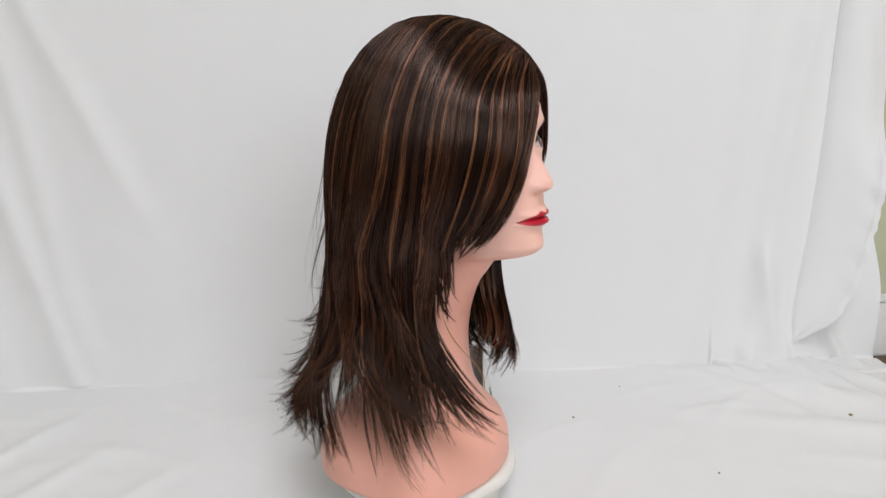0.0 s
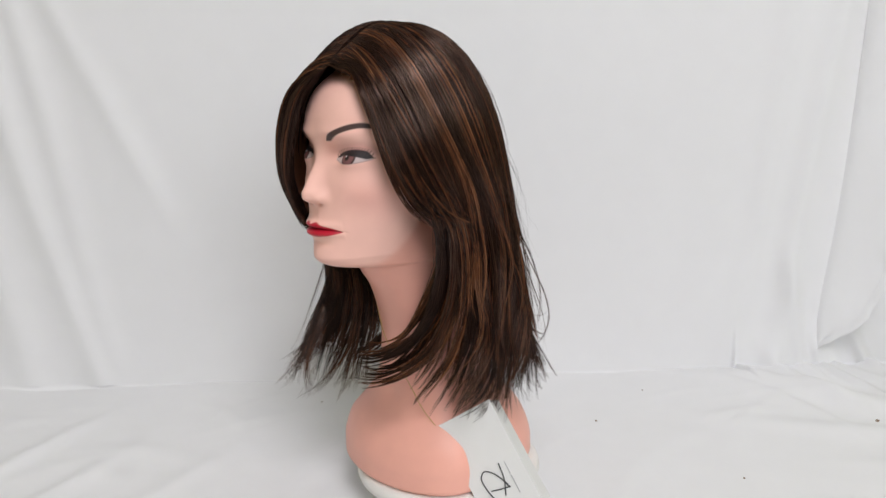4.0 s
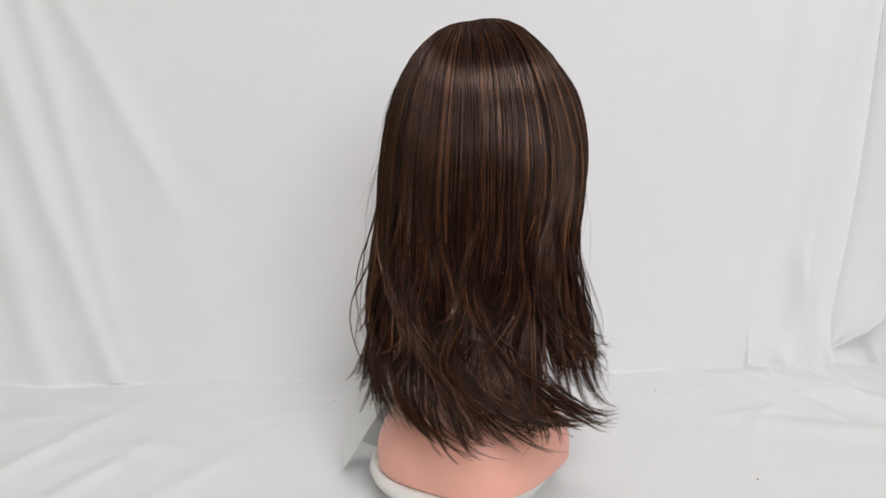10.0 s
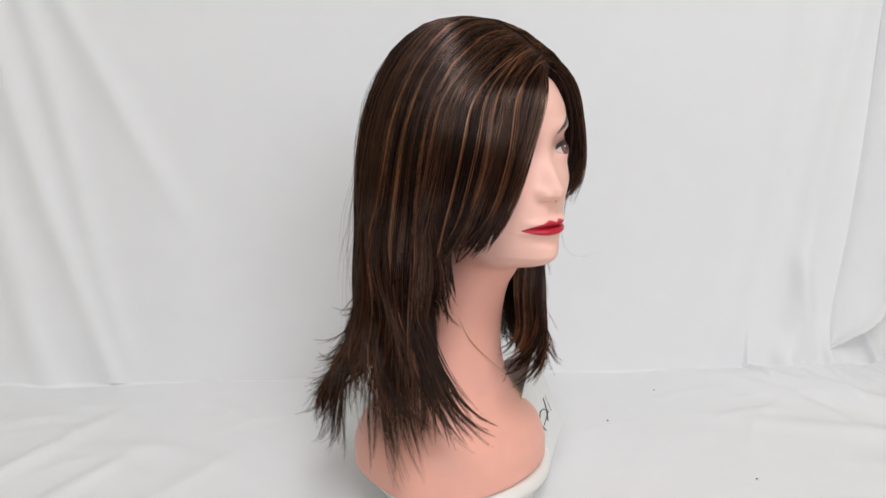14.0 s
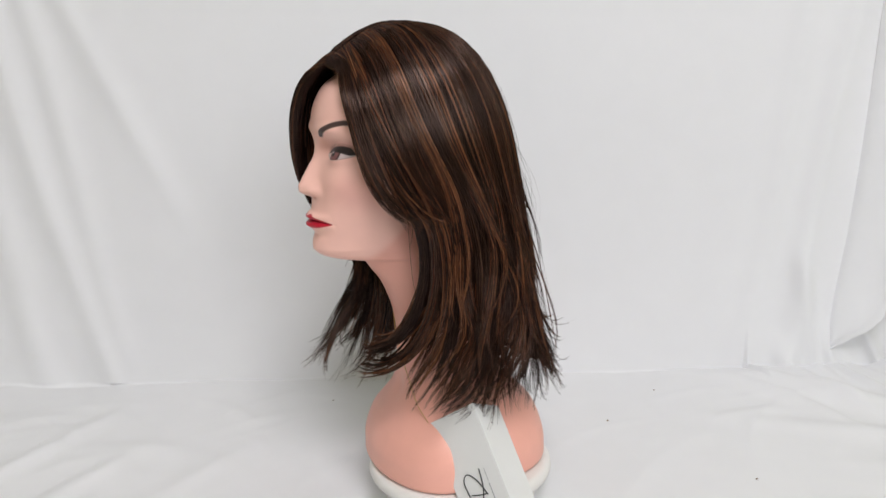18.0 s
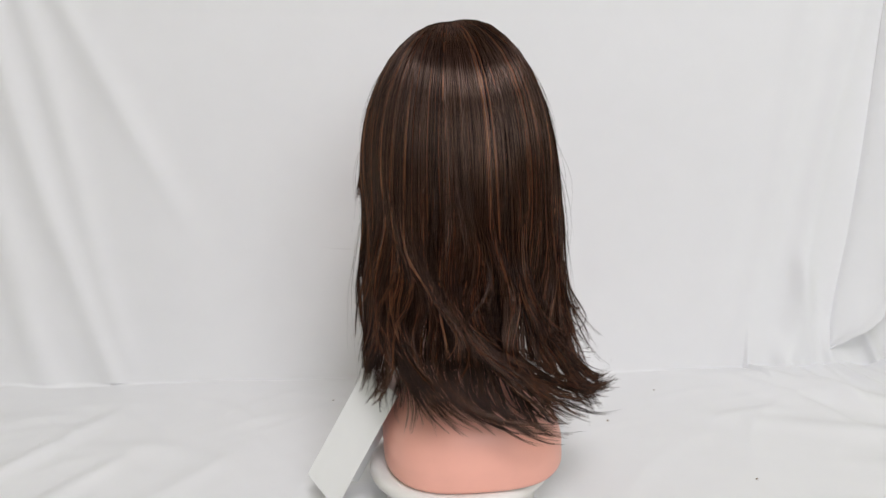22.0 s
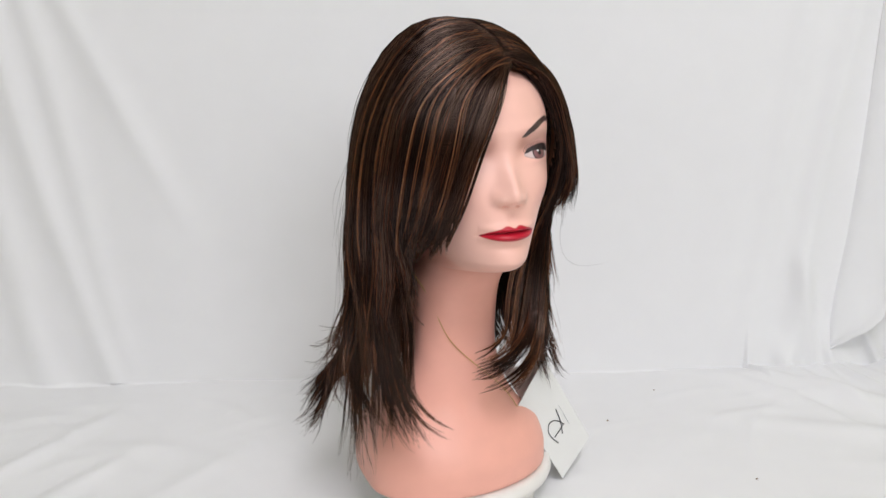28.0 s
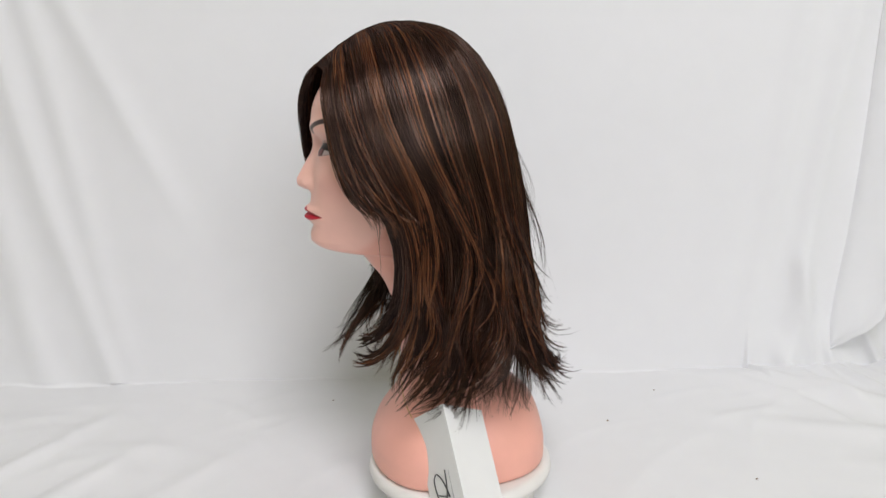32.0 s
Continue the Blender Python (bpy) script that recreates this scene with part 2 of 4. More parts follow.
def sheet_relief(x, y, z, wall):
    """How far the cloth stands off: hanging folds on the wall, wrinkles on the floor."""
    d = np.zeros_like(x)
    # x at z = 0.5, x at z = 0.05, height, half width, skew, z where it fades in and out
    folds = ((-0.585, -0.50, 0.010, 0.020, 0.5, 2.0, -0.2), (-0.54, -0.455, 0.007, 0.016, 0.2, 2.0, 0.02), (-0.478, -0.30, 0.006, 0.020, 0.8, 2.0, 0.24),
             (-0.66, -0.58, 0.010, 0.022, 0.0, 2.0, -0.2), (-0.44, -0.36, 0.003, 0.03, 0.0, 2.0, 0.1), (0.47, 0.40, 0.0050, 0.022, -0.4, 2.0, 0.0),
             (0.526, 0.466, 0.0075, 0.020, -0.5, 2.0, -0.2),
             (0.44, 0.33, 0.0010, 0.03, 0.0, 0.4, 0.0))
    for xt, xb, h, w, k, z1, z0 in folds:
        xc = xb + (xt - xb) * (z - 0.05) / 0.45 + 0.006 * np.sin(z * 9 + xt * 40)
        u = (x - xc) / w
        ridge = np.exp(-u * u) * (1 + 0.5 * k * np.tanh(u * 2)) - 0.25 * np.exp(-((u - 2.2) ** 2)) * (k > 0)
        d += wall * h * (0.60 if xt < 0.4 else 1.25) * ridge * smooth01(z0 - 0.08, z0 + 0.08, z) * smooth01(z1 + 0.1, z1 - 0.1, z)
    q = np.where(z > 0.004, z, y - CLOTH_Y + cove(x))
    # uneven along the bend
    d += (0.0020 * np.sin(x * 17 + 0.6) + 0.0010 * np.sin(x * 41 + 2.0)) * np.exp(-((q / 0.05) ** 2))
    # a tuck where wall and floor meet, and soft folds that spread from the hem's point
    x0 = 0.400 + 0.35 * np.maximum(0, -q)
    d += 0.0065 * smooth01(-0.001, 0.0012, x - x0) * np.exp(-np.maximum(0, x - x0) / 0.030) * smooth01(0.070, 0.015, q) * smooth01(-0.065, -0.03, q)
    for xa, qa, xb, qb, h, w in ((0.512, 0.040, 0.550, -0.10, 0.0050, 0.009), (0.470, 0.150, 0.505, -0.03, 0.0045, 0.013), (0.565, 0.055, 0.602, -0.02, 0.0060, 0.010), (0.450, 0.020, 0.505, -0.15, 0.0040, 0.013), (0.535, 0.01, 0.60, -0.10, 0.0045, 0.010)):
        t = np.clip(((x - xa) * (xb - xa) + (q - qa) * (qb - qa)) / ((xb - xa) ** 2 + (qb - qa) ** 2), -0.3, 1.3)
        u = np.hypot(x - xa - t * (xb - xa), q - qa - t * (qb - qa)) / w
        d += 1.8 * h * np.exp(-u * u) * smooth01(-0.3, 0.1, t) * smooth01(1.3, 0.8, t)
    # beside the hem the cloth falls back to the wall
    d -= (0.008 + 0.015 * smooth01(0.09, 0.20, z)) * smooth01(0.535, 0.612, x) * wall
    rng = np.random.RandomState(5)
    for i in range(150):
        px, py, an = rng.uniform(-0.95, 0.62), rng.uniform(-0.35, 0.28), rng.normal(0.5 if i % 2 else -0.9, 0.5)
        ln, wd, h = rng.uniform(0.03, 0.13), rng.uniform(0.006, 0.016), rng.uniform(0.0004, 0.0016)
        if abs(px) > 0.35:
            h *= 2.2
        u = (x - px) * math.cos(an) + (y - py) * math.sin(an)
        v = -(x - px) * math.sin(an) + (y - py) * math.cos(an) + 0.25 * u * u / ln
        d += (1 - wall) * h * np.exp(-(u / ln) ** 2 - (v / wd) ** 2)
    # cloth bunched on the floor beside the hem
    for px, py, an, ln, wd, h in ((0.47, 0.22, -0.75, 0.14, 0.020, 0.006), (0.40, 0.23, -0.95, 0.08, 0.014, 0.004), (0.56, 0.17, -0.6, 0.16, 0.022, 0.007),
                                  (0.50, 0.10, -0.3, 0.14, 0.02, 0.007), (-0.62, 0.16, 0.45, 0.10, 0.016, 0.006), (-0.50, 0.08, 1.15, 0.13, 0.014, 0.007),
                                  (-0.66, 0.05, 0.6, 0.14, 0.02, 0.006), (-0.42, 0.02, 1.1, 0.12, 0.014, 0.005), (-0.56, -0.02, 1.2, 0.12, 0.014, 0.005), (-0.30, 0.03, 1.0, 0.10, 0.014, 0.003)):
        u = (x - px) * math.cos(an) + (y - py) * math.sin(an)
        v = -(x - px) * math.sin(an) + (y - py) * math.cos(an)
        d += h * np.exp(-(u / ln) ** 2 - (v / wd) ** 2)
    return d


def sheet():
    nx, ns = 560, 400
    xs = np.interp(np.linspace(0, 1, nx), [0, 0.55, 1], [-1.15, 0.55, 1.0])
    ss = np.concatenate([np.linspace(0.0, 1.22, 150, endpoint=False), np.linspace(1.22, 1.262, 60, endpoint=False), np.linspace(1.262, 2.35, ns - 210)])
    S, U = np.meshgrid(ss, xs, indexing="ij")
    y, z, ny, nz = sheet_profile(S, U)
    # the right-hand edge hangs in a slightly wavering line, then runs out over the floor
    edge = 0.6245 + 0.003 * np.sin(z * 14) + 0.018 * smooth01(0.25, 0.07, z)
    X = -1.15 + (U + 1.15) / 2.15 * (edge + 1.15)
    wall = np.clip(-ny, 0, 1)
    d = sheet_relief(X, y, z, wall) + 0.002
    V = np.stack([X, y + ny * d, z + nz * d], -1).reshape(-1, 3)
    me = np_mesh("backdrop_sheet", V, grid_faces(ns, nx))
    ob = put("backdrop_sheet", me, M_CLOTH)
    tagged(ob, "white cotton sheet hung over the wall and floor in soft folds", "backdrop")
    return ob


SHEET = sheet()


def hem_flap():
    """The sheet's side hem, folded forward and hanging to a point near the floor."""
    left = curve([0.030, 0.10, 0.20, 0.35, 0.50, 1.25], [0.514, 0.519, 0.531, 0.543, 0.552, 0.60])
    right = curve([0.030, 0.052, 0.085, 0.135, 0.178, 0.225, 0.290, 0.50, 1.25], [0.516, 0.545, 0.573, 0.594, 0.604, 0.612, 0.616, 0.618, 0.64])
    zs, us = np.linspace(1.25, 0.030, 200), np.linspace(0, 1, 30)
    Z, U = np.meshgrid(zs, us, indexing="ij")
    scallop = 0.0012 * np.sin(Z * 330) * smooth01(0.85, 1.0, U) * smooth01(0.30, 0.24, Z)
    X = left(Z) + (right(Z) + scallop - left(Z)) * U

    def stand(U, Z):
        off = 0.0015 + 0.0085 * (1 - np.exp(-U / 0.07)) + 0.008 * np.sin(U * math.pi) * smooth01(0.05, 0.3, Z) + 0.0025 * np.sin(U * 6 + Z * 14) * U
        off += 0.022 * U ** 1.5 * smooth01(0.36, 0.25, Z) * smooth01(0.03, 0.07, Z) + 0.0016 * np.sin(Z * 150 + U * 9) * smooth01(0.5, 1.0, U) * smooth01(0.34, 0.26, Z)
        return off + 0.005 * smooth01(0.75, 1.0, U) * smooth01(0.20, 0.26, Z) * smooth01(0.34, 0.28, Z)

    Y = CLOTH_Y - stand(U, Z)
    V = np.stack([X, Y, Z], -1).reshape(-1, 3)
    ob = put("hem_flap", np_mesh("hem_flap", V, grid_faces(len(zs), len(us))), M_CLOTH, SHEET, "folded-over hemmed edge of the sheet")
    # double thickness along the edge, puckered by its seam
    band = np.linspace(0, 1, 6)
    k = zs < 0.32
    zb = zs[k]
    Zb, B = np.meshgrid(zb, band, indexing="ij")
    wide = np.maximum(right(Zb) - left(Zb), 0.003)
    Ub = np.clip(1 - 0.0095 * (1 - B) / wide, 0.05, 1)
    Xb = left(Zb) + wide * Ub + 0.0012 * np.sin(Zb * 330) * smooth01(0.85, 1.0, Ub)
    Yb = CLOTH_Y - stand(Ub, Zb) - 0.0005 - 0.0008 * np.sin(B * math.pi) ** 0.5 * (1 + 0.6 * np.sin(Zb * 380 + B * 3))
    put("hem", np_mesh("hem", np.stack([Xb, Yb, Zb], -1).reshape(-1, 3), grid_faces(len(zb), 6)), M_CLOTH, ob, "stitched hem")


hem_flap()


def under_sheet():
    """A second white sheet that lies on the carpet under the hanging one."""
    xs, ys = np.linspace(0.40, 1.3, 150), np.linspace(0.268, -0.70, 150)
    Y, X = np.meshgrid(ys, xs, indexing="ij")
    z = 0.0006 + 0.4 * sheet_relief(X, Y, X * 0, X * 0) * smooth01(0.268, 0.22, Y)
    z = np.where(X < 0.60, np.minimum(z, 0.0008), z) + 0.004 * smooth01(0.262, 0.268, Y)
    me = np_mesh("floor_sheet", np.stack([X, Y + 0.004 * np.sin(X * 40), z], -1).reshape(-1, 3), grid_faces(150, 150))
    tagged(put("floor_sheet", me, M_CLOTH), "white cotton sheet spread on the carpet under the backdrop", "sheet")


under_sheet()

# ---------------------------------------------------------------- turntable


def turntable():
    v, f = lathe([(0.0, 0.0015), (0.074, 0.0015), (0.076, 0.003), (0.074, 0.022), (0.070, 0.030), (0.0, 0.030)])
    table = new("turntable")
    table.location = (0.001, 0, 0.0)
    tagged(table, "round white plastic turntable standing on the sheet", "turntable")
    put("base", np_mesh("base", v, f), M_PLASTIC, table)
    r = 0.0925
    v, f = lathe([(0.0, 0.0312), (r - 0.006, 0.0312), (r - 0.0015, 0.033), (r, 0.037), (r - 0.001, 0.042), (r - 0.004, 0.0448), (r - 0.008, 0.0454), (0.0, 0.0452)], 128)
    return put("plate", np_mesh("plate", v, f), M_PLASTIC, table, "turning plate under the bust")


PLATE = turntable()

# ---------------------------------------------------------------- mannequin


def gauss(u, s):
    return np.exp(-((u / s) ** 2))


def mannequin_material():
    m = bpy.data.materials.new("painted_flesh_plastic")
    m.use_nodes = True
    nt = m.node_tree
    bs = nt.nodes["Principled BSDF"]
    bs.inputs["Roughness"].default_value = 0.42
    bs.inputs["Specular IOR Level"].default_value = 0.4
    bs.inputs["Subsurface Weight"].default_value = 0.0
    at = nt.nodes.new("ShaderNodeAttribute")
    at.attribute_name = "paint"
    tc = nt.nodes.new("ShaderNodeTexCoord")
    ns = nt.nodes.new("ShaderNodeTexNoise")
    ns.inputs["Scale"].default_value, ns.inputs["Detail"].default_value = 35, 4
    nt.links.new(tc.outputs["Object"], ns.inputs["Vector"])
    mr = nt.nodes.new("ShaderNodeMapRange")
    mr.inputs["From Min"].default_value, mr.inputs["From Max"].default_value = 0.3, 0.7
    mr.inputs["To Min"].default_value, mr.inputs["To Max"].default_value = 0.97, 1.03
    nt.links.new(ns.outputs["Fac"], mr.inputs["Value"])
    mul = nt.nodes.new("ShaderNodeVectorMath")
    mul.operation = "SCALE"
    nt.links.new(at.outputs["Color"], mul.inputs[0])
    nt.links.new(mr.outputs[0], mul.inputs["Scale"])
    nt.links.new(mul.outputs[0], bs.inputs["Base Color"])
    n2 = nt.nodes.new("ShaderNodeTexNoise")
    n2.inputs["Scale"].default_value = 700
    nt.links.new(tc.outputs["Object"], n2.inputs["Vector"])
    bp = nt.nodes.new("ShaderNodeBump")
    bp.inputs["Strength"].default_value, bp.inputs["Distance"].default_value = 0.04, 0.0006
    nt.links.new(n2.outputs["Fac"], bp.inputs["Height"])
    nt.links.new(bp.outputs[0], bs.inputs["Normal"])
    return m


FACE_Y = -0.0050  # the face's middle line
# height, front, back, half width, middle line
BUST_ROWS = (
    (0.0456, 0.083, -0.080, 0.084, -0.014), (0.0475, 0.0865, -0.0835, 0.0885, -0.014), (0.052, 0.0885, -0.0855, 0.0905, -0.014), (0.066, 0.0880, -0.0860, 0.0905, -0.014),
    (0.085, 0.0815, -0.0830, 0.0860, -0.014), (0.100, 0.071, -0.078, 0.0760, -0.014), (0.115, 0.0610, -0.065, 0.0640, -0.0135), (0.130, 0.056, -0.051, 0.0540, -0.013),
    (0.150, 0.054, -0.041, 0.0455, -0.0125), (0.175, 0.054, -0.036, 0.0400, -0.012), (0.200, 0.057, -0.034, 0.0385, -0.0115), (0.225, 0.065, -0.034, 0.0388, -0.011),
    (0.250, 0.078, -0.034, 0.0392, -0.009), (0.262, 0.084, -0.034, 0.0384, -0.007), (0.2670, 0.090, -0.034, 0.0380, -0.006), (0.2690, 0.106, -0.034, 0.0379, -0.005),
    (0.2715, 0.1180, -0.034, 0.0380, -0.005), (0.276, 0.1270, -0.035, 0.0390, -0.005), (0.2823, 0.1308, -0.036, 0.0422, -0.005), (0.296, 0.1308, -0.038, 0.0488, -0.005),
    (0.308, 0.1315, -0.040, 0.0540, -0.005), (0.325, 0.1300, -0.043, 0.0600, -0.005), (0.345, 0.1270, -0.044, 0.0655, -0.005), (0.366, 0.1240, -0.042, 0.0668, -0.005),
    (0.385, 0.1260, -0.038, 0.0665, -0.005), (0.400, 0.1250, -0.033, 0.0650, -0.005), (0.420, 0.1170, -0.022, 0.0580, -0.005), (0.436, 0.0980, -0.008, 0.0470, -0.005),
    (0.448, 0.0760, 0.006, 0.0340, -0.005), (0.456, 0.0580, 0.016, 0.0220, -0.005), (0.4590, 0.0450, 0.022, 0.0120, -0.005), (0.4600, 0.0340, 0.030, 0.0010, -0.005))


def mannequin():
    rows = np.array(BUST_ROWS)
    # heights: fine through the face, wider elsewhere
    z = np.unique(np.round(np.concatenate([np.linspace(0.0456, 0.262, 120), np.linspace(0.262, 0.286, 50), np.linspace(0.286, 0.400, 230), np.linspace(0.400, 0.460, 60)]), 6))
    k = np.arange(len(rows))
    key = curve(rows[:, 0], k)(z)
    fr, bk, hw, yc = (curve(k, rows[:, i])(key) for i in (1, 2, 3, 4))
    t = np.concatenate([np.linspace(-60, 60, 300, endpoint=False), np.linspace(60, 300, 150, endpoint=False)])
    t = np.radians(t)
    n = len(t)
    cx = np.minimum(0.03, fr - 0.3 * (fr - bk))[:, None]
    ct, st = np.cos(t)[None], np.sin(t)[None]
    a = np.where(ct > 0, fr[:, None] - cx, cx - bk[:, None])
    # squarer across the brow and cheekbones, rounder at the mouth and chin
    sq = curve([0.04, 0.30, 0.315, 0.345, 0.40, 0.46], [2.0, 2.0, 2.05, 2.25, 2.3, 2.1])(z)[:, None]
    # the base is flatter behind
    sq = np.where(ct > 0, sq, curve([0.04, 0.09, 0.14, 0.46], [3.0, 2.8, 2.1, 2.05])(z)[:, None])
    x = cx + a * np.sign(ct) * np.abs(ct) ** (2 / sq)
    y = yc[:, None] + hw[:, None] * np.sign(st) * np.abs(st) ** (2 / sq)
    zz = np.repeat(z[:, None], n, 1)
    # the jaw rises towards the ears; behind it the neck goes on
    behind = smooth01(0.080, 0.038, x) * smooth01(0.338, 0.305, zz) * smooth01(0.262, 0.272, zz)
    y = yc[:, None] + (y - yc[:, None]) * (1 - behind * np.clip(1 - 0.039 / hw, 0, 1)[:, None])
    u = y - FACE_Y
    au = np.abs(u)
    front = smooth01(0.0, 0.5, np.repeat(ct, len(z), 0))
    d = np.zeros_like(x)
    # nose: ridge, tip and wings
    ridge = curve([0.300, 0.3245, 0.3280, 0.3308, 0.3345, 0.3390, 0.3435, 0.3564, 0.3640, 0.3740, 0.390], [0, 0, 0.0024, 0.0090, 0.0138, 0.0146, 0.0128, 0.0074, 0.0036, 0.0010, 0])(zz)
    wide = curve([0.300, 0.3280, 0.3380, 0.347, 0.366, 0.390], [0.0100, 0.0096, 0.0096, 0.0082, 0.0074, 0.0095])(zz)
    d += ridge * np.exp(-(au / wide) ** 2.0)
    d += 0.0040 * gauss(au - 0.0110, 0.0044) * gauss(zz - 0.3352, 0.0050)
    d -= 0.0038 * gauss(au - 0.0062, 0.0030) * gauss(zz - 0.3292, 0.0018)
    d -= 0.0007 * gauss(au - 0.0170, 0.0050) * gauss(zz - 0.336, 0.008)
    # eye hollows, lids and balls
    d -= 0.0064 * gauss(au - 0.0215, 0.0110) * gauss(zz - 0.3715, 0.0100)
    d -= 0.0035 * gauss(au - 0.036, 0.014) * gauss(zz - 0.3775, 0.0065)
    d += 0.0052 * gauss(au - 0.0335, 0.0125) * gauss(zz - 0.3665, 0.0085)
    d += 0.0028 * gauss(au - 0.026, 0.020) * gauss(zz - 0.388, 0.006)
    # cheeks, mouth, chin
    d += 0.0032 * gauss(au - 0.040, 0.016) * gauss(zz - 0.341, 0.014)
    d -= 0.0006 * gauss(au - 0.040, 0.014) * gauss(zz - 0.308, 0.018)
    lip = np.clip(1 - (au / 0.0255) ** 2, 0, 1)
    d += lip ** 0.7 * (0.0042 * gauss(zz - 0.3112, 0.0030) + 0.0046 * gauss(zz - 0.3035, 0.0032))
    d -= np.clip(1 - (au / 0.028) ** 2, 0, 1) * 0.0036 * gauss(zz - 0.3078 + 4.0 * u * u, 0.0010)
    d += 0.002 * gauss(au, 0.020) * gauss(zz - 0.3065, 0.010)
    d -= 0.0009 * gauss(au, 0.0028) * gauss(zz - 0.3185, 0.004)
    d -= 0.0016 * gauss(au, 0.014) * gauss(zz - 0.2945, 0.003)
    d += 0.0022 * gauss(au, 0.014) * gauss(zz - 0.2830, 0.009)
    x = x + d * front
    # collar bones and the hollow between them
    chest = smooth01(0.2, 0.8, np.repeat(ct, len(z), 0))
    x = x - 0.0025 * chest * gauss(u + 0.008, 0.010) * gauss(zz - 0.128, 0.012)
    # paint
    skin = np.array([0.85, 0.425, 0.335])
    col = np.repeat(skin[None, None], len(z), 0).repeat(n, 1)
    # skin as the front light brightens it, painted over the face above the jaw
    lit_face = np.array([0.925, 0.570, 0.480])

    def paint(mask, rgb):
        nonlocal col
        m = np.clip(mask * (ct > 0.2), 0, 1)[..., None]
        col = col * (1 - m) + np.array(rgb) * m

    def inside(dist, soft=0.0006):
        return smooth01(soft, -soft, dist)

    jaw = 0.262 + 0.050 * smooth01(0.100, 0.030, x)
    paint(0.8 * smooth01(jaw, jaw + 0.014, zz) * smooth01(0.45, 0.42, zz), lit_face)
    paint(0.38 * gauss(au - 0.045, 0.018) * gauss(zz - 0.335, 0.016), (0.80, 0.36, 0.30))
    # shadow patches beside the nose, painted brown-orange at the inner eye corners
    paint(0.45 * gauss(au - 0.0150, 0.0065) * gauss(zz - 0.3765, 0.0085), (0.62, 0.25, 0.17))
    # eye shadow, lids, lashes
    e = au - 0.0335
    zc = 0.3672 + 0.035 * e
    paint(0.75 * gauss(e - 0.003, 0.018) * gauss(zz - zc - 0.0065, 0.0058), (0.40, 0.17, 0.15))
    paint(0.50 * gauss(e + 0.002, 0.012) * gauss(zz - zc - 0.0058, 0.0022), (0.30, 0.16, 0.17))
    paint(0.18 * gauss(e, 0.016) * gauss(zz - zc + 0.0065, 0.003), (0.55, 0.24, 0.20))
    half = np.clip(1 - (e / 0.0150) ** 2, 0, 1)
    top, low = zc + 0.0050 * half ** 0.8, zc - 0.0036 * half ** 0.9
    opening = np.maximum(zz - top, low - zz)
    opening = np.where(np.abs(e) > 0.0150, 0.01, opening)
    paint(inside(opening, 0.0004), (0.60, 0.48, 0.46))
    ring = np.hypot(e + 0.0005, zz - zc - 0.0012)
    paint(inside(np.maximum(ring - 0.0064, opening), 0.0004), (0.045, 0.018, 0.017))
    paint(inside(np.maximum(ring - 0.0052, opening), 0.0006), (0.20, 0.085, 0.085))
    paint(inside(np.maximum(ring - 0.0019, opening), 0.0004), (0.012, 0.010, 0.010))
    # a small white highlight painted on each iris
    paint(inside(np.hypot(e + 0.0018, zz - zc - 0.0030) - 0.0008, 0.0004), (0.85, 0.85, 0.85))
    line = np.where(np.abs(e - 0.0005) < 0.0155, np.abs(zz - top - 0.0004) - (0.0017 + 0.0014 * smooth01(-0.01, 0.012, e)) * smooth01(0.0158, 0.0105, np.abs(e - 0.0005)), 0.01)
    paint(inside(line, 0.0004), (0.02, 0.013, 0.014))
    paint(0.5 * inside(np.where(np.abs(e) < 0.0145, np.abs(zz - low) - 0.0003, 0.01), 0.0005), (0.12, 0.05, 0.05))
    lash = (np.abs(((e * 1000 - (zz - top) * 1000 * 0.35 * np.sign(e)) % 1.8) - 0.9) - 0.28) / 1000
    paint(0.7 * inside(np.maximum(lash, np.maximum(zz - top - 0.0052, top - zz)), 0.0003) * (np.abs(e) < 0.0150), (0.05, 0.03, 0.03))
    # brows: from the inner end, up and out to a thin tail
    b = np.clip((au - 0.0135) / 0.040, 0, 1)
    zb = 0.3822 + 0.0128 * np.sin(np.clip(b * 1.28, 0, 1.2) * 1.55) - 0.011 * np.clip(b - 0.70, 0, 1) ** 1.3
    tb = 0.0029 * (1 - 0.50 * b) * smooth01(1.0, 0.85, b) * smooth01(-0.02, 0.14, b) + 0.0003
    brow = np.where((au > 0.0135) & (au < 0.0535), np.abs(zz - zb) - tb, 0.01)
    paint(0.95 * inside(brow, 0.0007), (0.022, 0.012, 0.013))
    # lips
    w = 0.0243
    q = np.clip(1 - (au / w) ** 2, 0, 1)
    up = 0.3058 + 0.0070 * q ** 0.9 + 0.0011 * gauss(au - 0.006, 0.004) - 0.0010 * gauss(au, 0.0028)
    dn = 0.3052 - 0.0045 * q ** 0.8
    lips = np.where(au < w, np.maximum(zz - up, dn - zz), 0.01)
    paint(inside(lips, 0.0005), (0.50, 0.010, 0.030))
    paint(0.85 * inside(np.where(au < w, np.abs(zz - 0.3080 + 4.0 * u * u) - 0.0004, 0.01), 0.0005), (0.16, 0.003, 0.010))

    # the head sits a little forward and low on the neck
    lean = smooth01(0.235, 0.266, zz)
    V = np.stack([x + 0.0018 * lean, y, zz - 0.0045 * lean], -1).reshape(-1, 3)
    F = grid_faces(len(z), n, True)
    # closed underneath and on top
    m = len(V)
    V = np.vstack([V, [[0.0, -0.013, 0.0458], [0.032, FACE_Y, 0.4602]]])
    me = np_mesh("mannequin_bust", V, F)
    ob = put("mannequin_bust", me, mannequin_material())
